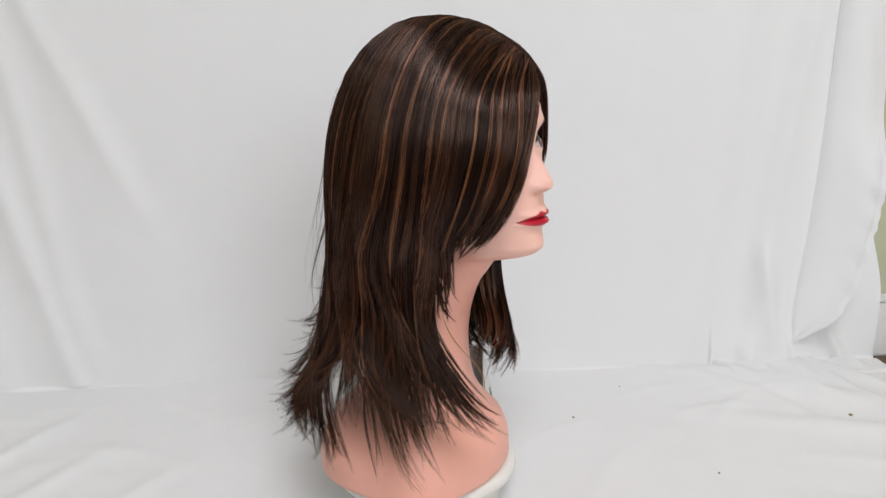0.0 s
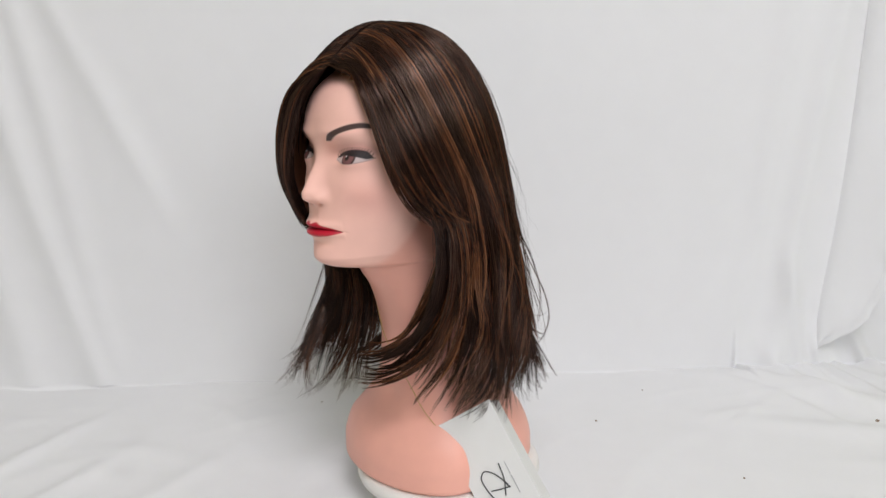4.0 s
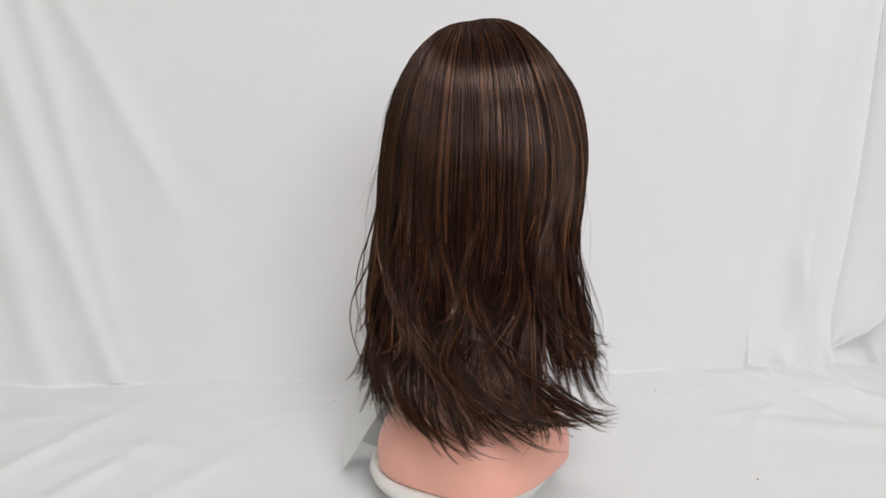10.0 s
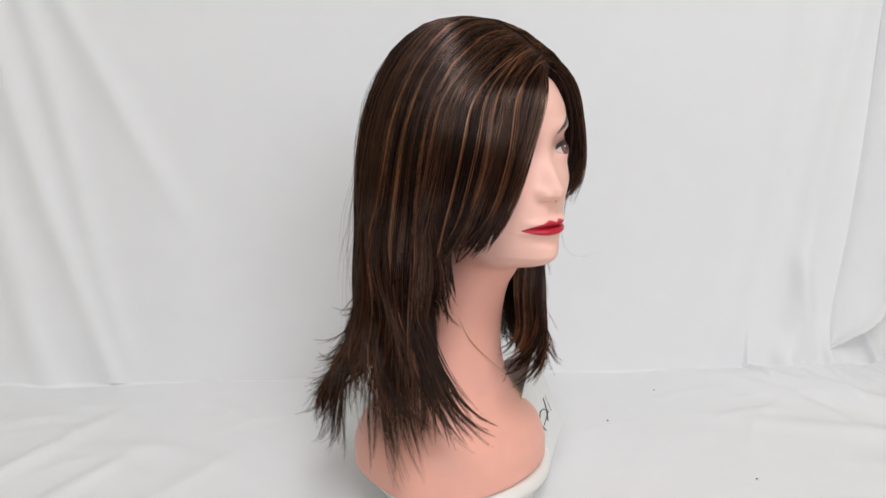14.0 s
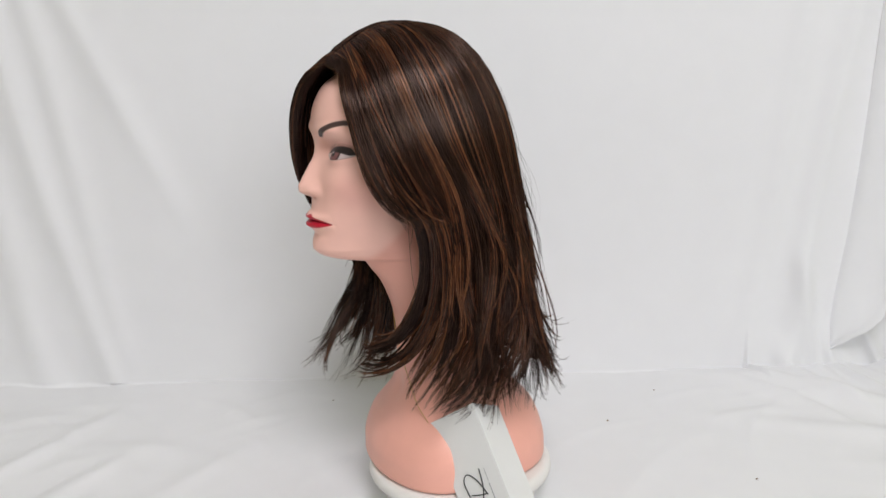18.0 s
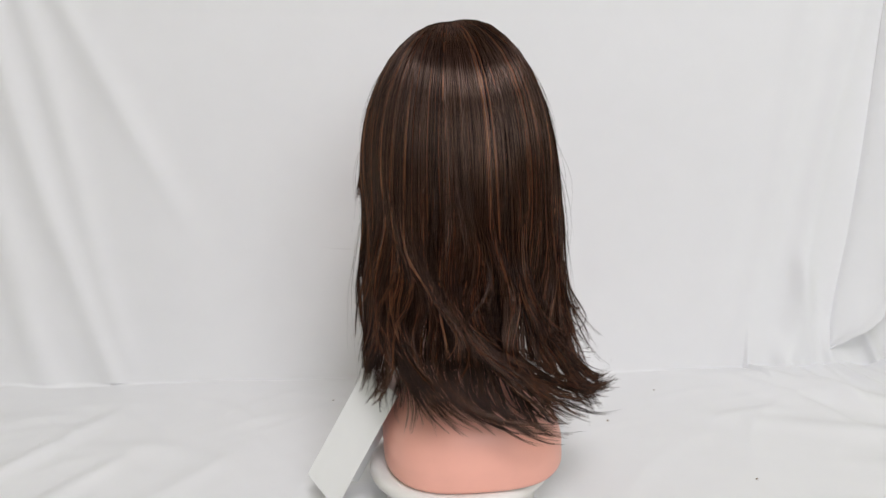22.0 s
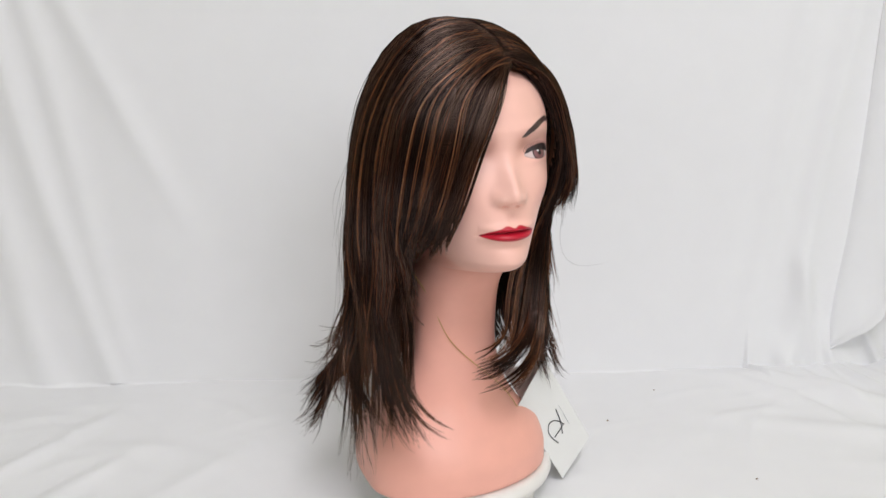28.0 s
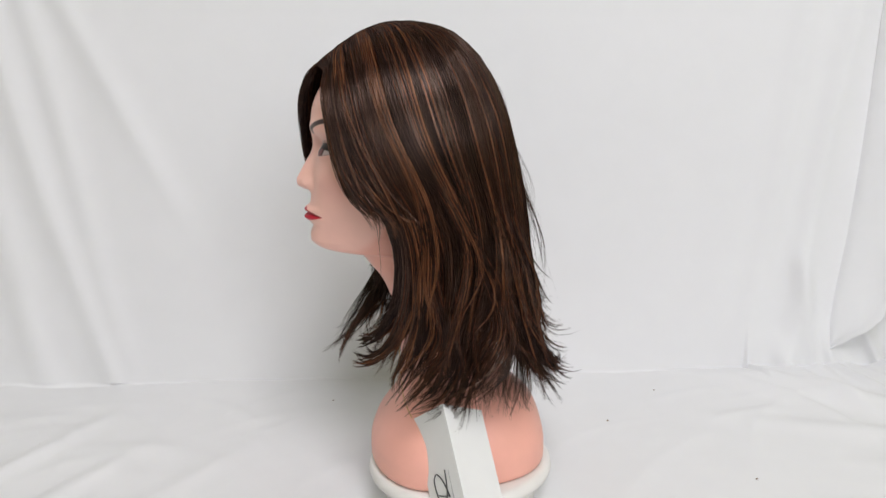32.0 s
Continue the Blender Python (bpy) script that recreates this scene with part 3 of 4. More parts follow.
    at = me.color_attributes.new("paint", "FLOAT_COLOR", "POINT")
    rgba = np.ones((len(me.vertices), 4), np.float32)
    rgba[:m, :3] = col.reshape(-1, 3)
    at.data.foreach_set("color", rgba.ravel())
    tagged(ob, "flesh-coloured plastic display bust with painted red lips on the turning plate", "mannequin")
    return ob


BUST = mannequin()

# ---------------------------------------------------------------- wig
HC = np.array([0.0451, -0.0166])  # the wig's upright middle line
BEARINGS = np.arange(-180, 180, 30)  # round the middle line: 0 = face, 90 = its left
# radius of the hair's outside at those bearings, by height: hanging lengths, then the head
LENGTHS = {
    0.0800: (0.154, 0.152, 0.136, 0.112, 0.106, 0.090, 0.062, 0.068, 0.074, 0.088, 0.116, 0.144),
    0.1350: (0.1436, 0.1411, 0.1248, 0.1080, 0.1026, 0.0880, 0.0600, 0.0680, 0.0788, 0.0933, 0.1178, 0.1385),
    0.1650: (0.1336, 0.1308, 0.1167, 0.1037, 0.0977, 0.0800, 0.0600, 0.0714, 0.0865, 0.0983, 0.1178, 0.1344),
    0.1900: (0.1285, 0.1227, 0.1060, 0.0973, 0.0901, 0.0760, 0.0620, 0.0720, 0.0896, 0.1035, 0.1166, 0.1310),
    0.2150: (0.1238, 0.1152, 0.0985, 0.0893, 0.0832, 0.0740, 0.0660, 0.0740, 0.0870, 0.1040, 0.1175, 0.1280),
    0.2400: (0.1199, 0.1121, 0.1002, 0.0876, 0.0790, 0.0760, 0.0720, 0.0760, 0.0840, 0.1025, 0.1160, 0.1245),
    0.2650: (0.1188, 0.1115, 0.1010, 0.0885, 0.0810, 0.0800, 0.0790, 0.0820, 0.0860, 0.1005, 0.1130, 0.1215),
}
HEAD = {
    0.2905: (0.1170, 0.1090, 0.0993, 0.0929, 0.0870, 0.0860, 0.0860, 0.0885, 0.0950, 0.1005, 0.1086, 0.1178),
    0.3405: (0.1107, 0.1089, 0.0959, 0.0916, 0.0945, 0.1001, 0.1017, 0.0985, 0.1069, 0.1020, 0.1046, 0.1118),
    0.3655: (0.1057, 0.1067, 0.0922, 0.0880, 0.0931, 0.1014, 0.1007, 0.0970, 0.1065, 0.0989, 0.1008, 0.1074),
    0.3915: (0.0998, 0.1010, 0.0864, 0.0813, 0.0881, 0.0977, 0.1006, 0.0988, 0.1013, 0.0932, 0.0945, 0.1016),
    0.4175: (0.0945, 0.0980, 0.0815, 0.0730, 0.0795, 0.0850, 0.0955, 0.0970, 0.0930, 0.0855, 0.0880, 0.0960),
    0.4430: (0.0780, 0.0825, 0.0685, 0.0570, 0.0630, 0.0605, 0.0675, 0.0730, 0.0745, 0.0705, 0.0750, 0.0815),
}
TOP_Z = 0.4752
HZ = np.array([*LENGTHS, *HEAD])
_zf = np.linspace(HZ[0], TOP_Z, 260)
_af = np.arange(-180, 180, 2.0)


def _hull_table():
    rows = np.array([*LENGTHS.values(), *HEAD.values()])
    a0 = np.concatenate([BEARINGS - 360, BEARINGS, BEARINGS + 360])
    fine = np.array([curve(a0, np.concatenate([r] * 3))(_af) for r in rows])
    out = np.array([curve(HZ, c)(_zf) for c in fine.T])
    # rounded off above the last height
    up = _zf > HZ[-1]
    out[:, up] = fine[-1][:, None] * (np.clip((TOP_Z - _zf[up]) / (TOP_Z - HZ[-1]), 0, 1) ** 0.52)[None]
    for _ in range(12):
        out = (np.roll(out, 1, 0) + out * 2 + np.roll(out, -1, 0)) / 4
    return out


HT = _hull_table()


def hull(az, z):
    """Radius of the hair's outside at bearings az (degrees) and heights z."""
    a = (np.asarray(az) + 180) / 2.0 % len(_af)
    i = np.floor(a).astype(int) % len(_af)
    fa = a - np.floor(a)
    b = np.clip((np.asarray(z) - _zf[0]) / (_zf[1] - _zf[0]), 0, len(_zf) - 1.001)
    j = b.astype(int)
    fb = b - j
    i2 = (i + 1) % len(_af)
    return (HT[i, j] * (1 - fa) + HT[i2, j] * fa) * (1 - fb) + (HT[i, j + 1] * (1 - fa) + HT[i2, j + 1] * fa) * fb


def dome(az, r):
    """Height of the top of the hair at bearing az, r from the middle line (found by halving)."""
    lo, hi = np.full(np.shape(r), 0.340), np.full(np.shape(r), TOP_Z)
    for _ in range(26):
        mid = (lo + hi) / 2
        big = hull(az, mid) > r
        lo, hi = np.where(big, mid, lo), np.where(big, hi, mid)
    return (lo + hi) / 2


RNG = np.random.RandomState(11)
PART_Y = 0.0005  # the parting runs from the hairline back to the crown


def part_point(w):
    """A point of the parting: w 0 at the hairline, 1 at the crown."""
    x = 0.1225 - 0.098 * w
    y = PART_Y - 0.006 * w
    return np.stack([x, y], -1)


def strand_paths(w, zs, azs, rs, n=17):
    """Fibres from the parting (w) over the dome, then down through the stations zs, azs, rs (n x m arrays;
    rs is the distance outward from the hull). Returns n x points x 3."""
    m, k = zs.shape
    P0 = part_point(w)
    P0[:, 1] += RNG.normal(0, 0.0012, m) + 0.0035 * np.sin(w * 7.0)
    P0[:, 0] += RNG.normal(0, 0.0015, m)
    a1, z1, d1 = azs[:, 0], zs[:, 0], rs[:, 0]
    r1 = hull(a1, z1) + d1
    P1 = HC + np.stack([np.cos(np.radians(a1)), np.sin(np.radians(a1))], -1) * r1[:, None]
    nd = 8
    t = (np.linspace(0, 1, nd)[None, :, None]) ** 1.0
    xy = P0[:, None] + (P1 - P0)[:, None] * t
    # leave the parting at right angles, then run towards the target
    side = np.sign(((a1 + 180) % 360) - 180)[:, None]
    bow = (np.sin(np.pi * t[..., 0]) * 0.006) * side
    xy[..., 0] += np.abs(bow) * 0.4
    q = xy - HC
    az = np.degrees(np.arctan2(q[..., 1], q[..., 0]))
    r = np.hypot(q[..., 0], q[..., 1])
    z = dome(az, np.maximum(r - d1[:, None] * t[..., 0], 0.0005))
    depth = d1[:, None] * np.minimum(1, t[..., 0] * 2.5) - 0.0008 * (1 - t[..., 0]) ** 8
    z = z + depth * np.clip((z - 0.381) / 0.09, 0, 1)
    z += 0.0022 * t[..., 0] * 7 * np.exp(1 - t[..., 0] * 7) + 0.0006 * np.sin(t[..., 0] * RNG.uniform(4, 9, (m, 1)) + RNG.uniform(0, 6.28, (m, 1))) * np.sin(np.pi * t[..., 0])
    top = np.concatenate([xy, z[..., None]], -1)
    # down the sides
    s = np.linspace(0, k - 1, n + 1)[1:]
    i = np.minimum(s.astype(int), k - 2)
    u = s - i

    def hermite(v):
        g = np.gradient(v, axis=1)
        return (2 * u**3 - 3 * u**2 + 1) * v[:, i] + (u**3 - 2 * u**2 + u) * g[:, i] + (3 * u**2 - 2 * u**3) * v[:, i + 1] + (u**3 - u**2) * g[:, i + 1]

    zz, aa, dd = hermite(zs), hermite(azs), hermite(rs)
    rr = hull(aa, zz) + dd
    low = np.stack([HC[0] + rr * np.cos(np.radians(aa)), HC[1] + rr * np.sin(np.radians(aa)), zz], -1)
    p = np.concatenate([top, low], 1)
    # ease the join of dome and side
    for _ in range(2):
        p[:, 1:-1] = (p[:, :-2] + 2 * p[:, 1:-1] + p[:, 2:]) / 4
    for _ in range(2):
        p[:, 4:12] = (p[:, 3:11] + 2 * p[:, 4:12] + p[:, 5:13]) / 4
    return p


def fibres(paths, radius, taper=0.14, sides=3):
    """Three-sided tapering fibres along paths, held together at their roots, as one pair of arrays."""
    m, n, _ = paths.shape
    t = np.gradient(paths, axis=1)
    t /= np.linalg.norm(t, axis=2, keepdims=True) + 1e-9
    out = paths.copy()
    out[..., :2] -= HC
    out[..., 2] = 0
    a = np.cross(t, out + np.array([1e-4, 2e-4, 3e-3]))
    a /= np.linalg.norm(a, axis=2, keepdims=True) + 1e-9
    b = np.cross(t, a)
    s = np.linspace(0, 1, n)
    r = (np.minimum(1, 0.55 + s * 4) * (1 - (1 - taper) * np.clip((s - 0.55) / 0.45, 0, 1) ** 1.2))[None] * radius[:, None]
    w = np.linspace(0, 2 * math.pi, sides, endpoint=False) + 0.5
    V = paths[:, :, None] + r[..., None, None] * (np.cos(w)[:, None] * a[:, :, None] * 1.25 + np.sin(w)[:, None] * b[:, :, None] * 0.8)
    f = grid_faces(n, sides, True)
    F = (np.arange(m)[:, None, None] * n * sides + f[None]).reshape(-1, 4)
    b = np.arange(m - 1) * n * sides
    F = np.vstack([F, np.stack([b, b + 1, b + n * sides + 1, b + n * sides], -1)])
    return V.reshape(-1, 3), F


def lock_fibres(root, zs, azs, ds, count, width, radius, clump=0.96, wild=1.0, deep=0.006):
    """Fibres of one lock: side by side at the root, gathered into wisps of unequal length that each bend their own way."""
    k = len(zs)
    wisps = max(1, int(round(width / 0.0022)))
    o = np.sort(RNG.uniform(-1, 1, count))
    g = np.minimum(((o + 1) / 2 * wisps).astype(int), wisps - 1)
    centre = (np.arange(wisps) + 0.5) / wisps * 2 - 1 + RNG.normal(0, 0.25, wisps)

    def own(mean_spread):
        return (RNG.normal(0, mean_spread, wisps) * wild)[g][:, None]

    dp = -np.abs(RNG.normal(0, 0.5, count)) * deep
    s = np.linspace(0, 1, k)[None]
    keep = 1 - clump * smooth01(0.38, 0.98, s)
    side = o[:, None] * keep + centre[g][:, None] * (1 - keep)
    Z = np.array(zs)[None] + np.zeros((count, 1))
    phase = RNG.uniform(0, 6.28, wisps)[g][:, None] + RNG.normal(0, 0.5, (count, 1))
    A = np.array(azs)[None] + np.degrees(side * width / 0.095) + own(1.8) * s ** 2 + own(5.5) * s ** 4 + RNG.normal(0, 0.45, (count, 1)) * wild * s ** 2
    A = A + 0.45 * np.sin(Z * 105 + phase) * s
    D = np.array(ds)[None] + dp[:, None] * (1 - 0.7 * s) + own(0.0015) * s ** 2 + own(0.0042) * s ** 4 + RNG.normal(0, 0.0006, (count, 1)) * wild * s ** 2
    D = D + 0.0006 * np.sin(Z * 120 + phase * 1.7)
    # the short ones stop higher on the same line, so that each wisp thins out to its tip
    cut = (1 - RNG.uniform(0.0, 0.15, wisps)[g] * wild)[:, None] * (1 - RNG.uniform(0.0, 1.0, (count, 1)) ** 1.3 * 0.17 * min(wild, 1.2))
    st = s * cut * (k - 1)
    i = np.minimum(st.astype(int), k - 2)
    f = st - i
    row = np.arange(count)[:, None]
    A, Z, D = (q[row, i] * (1 - f) + q[row, i + 1] * f for q in (A, Z, D))
    W = np.clip(root + o * 0.035 + RNG.normal(0, 0.008, count), 0.0, 1.0)
    return strand_paths(W, Z, A, D), np.abs(RNG.normal(radius, radius * 0.22, count)) + 0.00004


# tones of a lock: near black, chestnut, caramel
DARK, MID, GOLD = 0.19, 0.43, 0.71


def root_of(az):
    """Where along the parting the hair that falls at bearing az begins."""
    a = abs(((az + 180) % 360) - 180)
    return float(np.interp(a, [0, 20, 45, 70, 100, 130, 180], [0.02, 0.06, 0.22, 0.42, 0.68, 0.86, 0.985]))


# how the hair flows: bearing at falling heights, by the bearing at which it leaves the crown (0 to 360)
FLOW_Z = (0.41, 0.36, 0.31, 0.26, 0.21, 0.16, 0.12)
FLOW = {
    50: (50, 68, 82, 87, 78, 60, 42),
    62: (62, 78, 90, 93, 86, 70, 56),
    75: (75, 90, 98, 101, 97, 88, 78),
    86: (86, 97, 112, 118, 114, 107, 100),
    100: (100, 108, 120, 124, 121, 117, 113),
    116: (116, 120, 127, 131, 132, 132, 133),
    137: (136, 137, 139, 142, 145, 149, 154),
    160: (160, 160, 161, 163, 168, 177, 190),
    180: (180, 180, 180, 181, 186, 195, 209),
    200: (200, 200, 199, 199, 203, 211, 224),
    220: (220, 219, 217, 213, 213, 219, 230),
    240: (240, 239, 235, 228, 229, 238, 249),
    266: (266, 268, 257, 245, 253, 268, 280),
    278: (278, 277, 271, 267, 275, 289, 303),
    292: (292, 290, 284, 280, 285, 296, 314),
    306: (306, 303, 296, 291, 293, 301, 318),
}
FLOW_A = np.array([*FLOW])
FLOW_T = np.array([*FLOW.values()], float)


def flow(a, zs):
    """Bearings at heights zs of a lock that leaves the crown at bearing a."""
    row = [np.interp(a % 360, FLOW_A, c) for c in FLOW_T.T]
    return curve(FLOW_Z[::-1], row[::-1])(np.clip(zs, 0.085, 0.41))


def wig():
    wg = new("wig")
    tagged(wg, "long layered dark brown wig with caramel highlights on the display bust", "wig")
    # close cap over the skull
    az = np.arange(-180, 180, 4.0)
    zc = np.linspace(0.296, 0.4735, 46)
    A, Z = np.meshgrid(az, zc)
    R = np.maximum(hull(A, Z) - 0.013 * smooth01(0.4735, 0.455, Z) - 0.0015, 0.0004)
    # open over the face: the edge runs along the hairline
    opening = (A > -16 - 14 * smooth01(0.396, 0.296, Z)) & (A < 58 + 26 * smooth01(0.39, 0.31, Z)) & (Z < 0.443 - 0.0007 * np.abs(A - 4))
    V = np.stack([HC[0] + R * np.cos(np.radians(A)), HC[1] + R * np.sin(np.radians(A)), Z - 0.003 * smooth01(0.440, 0.4735, Z)], -1).reshape(-1, 3)
    F = grid_faces(len(zc), len(az), True)
    F = F[~opening.ravel()[F].any(1)]
    put("cap", np_mesh("cap", V, F), M_CAP, wg, "dark woven base of the wig")

    # lock by lock: root on the parting, stations down the side, count, half width
    def lock(az0, stations, count, width, hue=DARK, radius=0.00026, clump=0.96, wild=1.0, deep=0.006, root=None):
        zs, azs, ds = zip(*stations)
        zs = [q - 0.0045 for q in zs]
        p, r = lock_fibres(root_of(az0) if root is None else root, zs, azs, ds, max(3, int(count * 1.28)), width, radius, clump, wild, deep)
        v, f = fibres(p, r)
        # most fibres keep to the lock's tone, some stray lighter
        shade = hue + RNG.normal(0, 0.11, len(p)) + np.where(RNG.rand(len(p)) < (0.40 if hue > 0.6 else 0.0), -0.32, 0) + np.where(RNG.rand(len(p)) < 0.05, 0.12, 0)
        me = np_mesh("lock", v, f)
        me.attributes.new("tone", "FLOAT", "POINT").data.foreach_set("value", (shade[:, None] + 0.13 * np.repeat(np.linspace(0, 1, p.shape[1]), 3)[None] ** 3).ravel().astype(np.float32))
        put("lock", me, M_FIBRE, wg)

    def sweep(az0, stations, count, width, hue=DARK, spread=0.0, lift=0.0, top=-0.003, gather=0.3, **rest):
        """A lock through stations of height, bearing and distance from the middle line, after it has left the head at bearing az0."""
        z1, a1, r1 = stations[0]
        rows = [(0.405, az0, top), (0.365, az0 + 0.25 * (a1 - az0), top), (0.330, az0 + 0.65 * (a1 - az0), top)]
        n = len(stations) - 1
        for i, (z, a, r) in enumerate(stations):
            late = i / n
            sway = 5.0 * late * math.sin(z * 62 + az0 * 0.9)
            rows.append((z + 0.0045 + lift * late, a + spread * (1 - gather * late) + sway * (1 - late ** 4), r + 0.003 * late * math.sin(z * 70 + az0 * 1.3) - float(hull(a + spread, z))))
        # closer stations, on a smooth line; a degree of bearing counts as two millimetres
        fine = spline([(z, a * 0.002, d) for z, a, d in rows], 14)
        lock(az0, [(z, a / 0.002, d) for z, a, d in fine], count, width, hue, **rest)

    def hang(a, end, d, flip=0.0, curl=0.0, count=40, width=0.007, hue=DARK, radius=0.00026, clump=0.96, wild=1.0, deep=0.006, waves=1.0, lean=0.0, bulge=0.0):
        """A long lock that follows the flow, waves a little and turns out at its end."""
        s = np.linspace(0, 1, 11)
        ease = 1 + 1.0 * min(1.0, max(abs(flip) / 0.028, abs(curl) / 32))
        zs = 0.405 + (end - 0.405) * (1 - (1 - s) ** ease)
        low = smooth01(0.35, 0.20, zs)
        ph = a * 0.15
        azs = flow(a, zs) + waves * low * (6.0 * np.sin(zs * 46 + ph) + 2.2 * np.sin(zs * 80 + a * 0.31)) + lean * low * s + curl * s ** 4
        out = np.clip((s - 0.56) / 0.44, 0, 1)
        ds = d + flip * out ** 1.8 + bulge * np.sin(math.pi * np.clip((s - 0.40) / 0.60, 0, 1)) + 0.0036 * waves * low * np.sin(zs * 52 + ph * 1.7)
        zs = zs + 0.35 * max(flip, 0.0) * np.clip((s - 0.70) / 0.30, 0, 1) ** 2
        lock(a, list(zip(zs, azs, ds)), count, width, hue, radius, clump=clump, wild=wild, deep=deep)

    def tone(gold=0.03, mid=0.40):
        h = RNG.rand()
        return (GOLD, 0.0014) if h < gold else (MID, 0.0058) if h < gold + mid else (DARK, 0.0090)

    # under layer all round, dark and close
    for a in np.arange(76, 300, 5.0):
        hang(a, (0.158 if a < 250 else 0.185) + RNG.uniform(-0.02, 0.02), -0.010, -0.004, 0, 46, 0.0065, DARK, 0.00046, 0.80, 1.6, waves=0.6)
    for a in np.arange(-58, -18, 4.0):
        d = -0.008
        end = 0.296 + RNG.uniform(-0.004, 0.006)
        lock(a, ((0.40, a, d), (0.37, a - 2, d), (0.345, a - 5, d), (0.325, a - 8, d - 0.001), (0.31, a - 12, d - 0.003), (end, a - 16, d - 0.007)), 46, 0.0055, DARK, 0.00046, clump=0.5, wild=0.8)
    for a in np.arange(56, 74, 5.0):
        d = -0.008
        lock(a, ((0.415, a - 8, d), (0.385, a + 6, d), (0.35, a + 22, d), (0.30, a + 32, d), (0.25, a + 33, d), (0.20, a + 28, d)), 46, 0.0055, DARK, 0.00046, clump=0.4, wild=0.8)
    for a in np.arange(226, 290, 3.5):
        fall = [(z, a + 3 * math.sin(z * 40 + a), float(hull(a, z)) - 0.009) for z in (0.300, 0.260, 0.220, 0.185, 0.155, 0.118 + 0.02 * RNG.rand())]
        sweep(a, fall, 42, 0.0060, DARK, clump=0.85, wild=1.2, radius=0.00030, top=-0.009)
    for a in np.arange(94, 160, 3.5):
        fall = [(z, a + 4 * math.sin(z * 40 + a), float(hull(a, z)) - 0.006) for z in (0.300, 0.260, 0.220, 0.185, 0.155, 0.112 + 0.025 * RNG.rand())]
        sweep(a, fall, 36, 0.0060, tone()[0], clump=0.92, wild=1.1, top=-0.008)
    # back and sides, long, their ends turned out; neighbours keep together in broad locks
    for g0 in np.arange(72, 300, 7.0):
        if 140 < g0 < 236:
            end, flip, curl = RNG.uniform(0.099, 0.122), 0.012 + RNG.uniform(0, 1) * 0.034, RNG.uniform(4, 34)
            if g0 > 204 and RNG.rand() < 0.5:
                curl, flip, end = -RNG.uniform(20, 44), flip + 0.010, end + 0.010
        elif g0 <= 140:
            end, flip, curl = RNG.uniform(0.106, 0.138), RNG.uniform(0.002, 0.022), -RNG.uniform(0, 30) if g0 < 118 else RNG.uniform(-10, 20)
        else:
            end, flip, curl = RNG.uniform(0.116, 0.155), RNG.uniform(-0.004, 0.010), RNG.uniform(-4, 16)
        lean, mid = RNG.normal(0, 3), RNG.uniform(-0.003, 0.001)
        for o in (-2.6, -1.0, 0.8, 2.6):
            hue, w = tone()
            hang(g0 + 3.5 + o + RNG.uniform(-0.6, 0.6), end + RNG.uniform(-0.006, 0.012) + 0.002 * abs(o), mid + RNG.uniform(-0.003, 0.0015), flip * RNG.uniform(0.85, 1.08), curl - 1.2 * o + RNG.normal(0, 1),
                 36, w * 0.9, hue, lean=lean - 1.2 * o)
    # full and even behind the left shoulder
    for a in np.arange(112, 162, 2.4):
        hue, w = tone()
        hang(a, RNG.uniform(0.112, 0.142), RNG.uniform(-0.005, -0.001), RNG.uniform(0.0, 0.014), 5 * math.sin(a * 0.25) + 4, 40, w, hue, wild=0.9, waves=0.8)
    # shorter layers over the back and sides whose ends lift off
    for j in range(64):
        a = RNG.uniform(80, 292)
        hue, w = tone(0.04, 0.5)
        end = RNG.uniform(0.130, 0.225)
        flip = RNG.uniform(0.0, 1.0) ** 1.6 * (0.030 if 130 < a < 245 else 0.014)
        hang(a, end, 0.001, flip, 9 * math.sin(a * 0.19) + RNG.normal(3, 4), 20, w * 0.5, hue, 0.00025, deep=0.003, lean=4 * math.sin(a * 0.13 + 1) + RNG.normal(0, 2), waves=1.2)
    # thin caramel streaks
    for j in range(24):
        a = RNG.uniform(64, 300)
        hang(a, RNG.uniform(0.125, 0.25), RNG.uniform(-0.002, 0.0006), RNG.uniform(0, 0.012), RNG.normal(0, 8), int(RNG.uniform(7, 15)), RNG.uniform(0.0012, 0.0030), GOLD, 0.00019, clump=0.8, deep=0.001, lean=RNG.normal(0, 4))
    for a, end, n in ((266, 0.125, 12), (268.5, 0.140, 8), (247, 0.190, 7), (229, 0.200, 6), (281, 0.210, 8), (206, 0.215, 6), (186, 0.200, 6), (138, 0.170, 8)):
        hang(a, end, 0.0008, 0.004, 3, int(n * 1.3), 0.0022, GOLD, 0.00020, clump=0.8, deep=0.0008, wild=0.6)
    # pieces that stand away from the rest
    for a, end, fl, cu, n in ((133, 0.150, 0.004, 4, 9), (256, 0.152, 0.024, 26, 16), (250, 0.140, 0.018, 30, 12), (262, 0.160, 0.030, 20, 10), (212, 0.165, 0.016, -24, 9),
                              (206, 0.150, 0.034, -10, 16), (176, 0.165, 0.034, 12, 14), (168, 0.140, 0.030, 16, 18), (188, 0.135, 0.036, 10, 18), (228, 0.125, 0.024, -26, 16), (222, 0.150, 0.022, -30, 10)):
        hang(a, end, 0.002, fl, cu, n, 0.004, MID, 0.00024, clump=0.85, deep=0.002, waves=1.6)
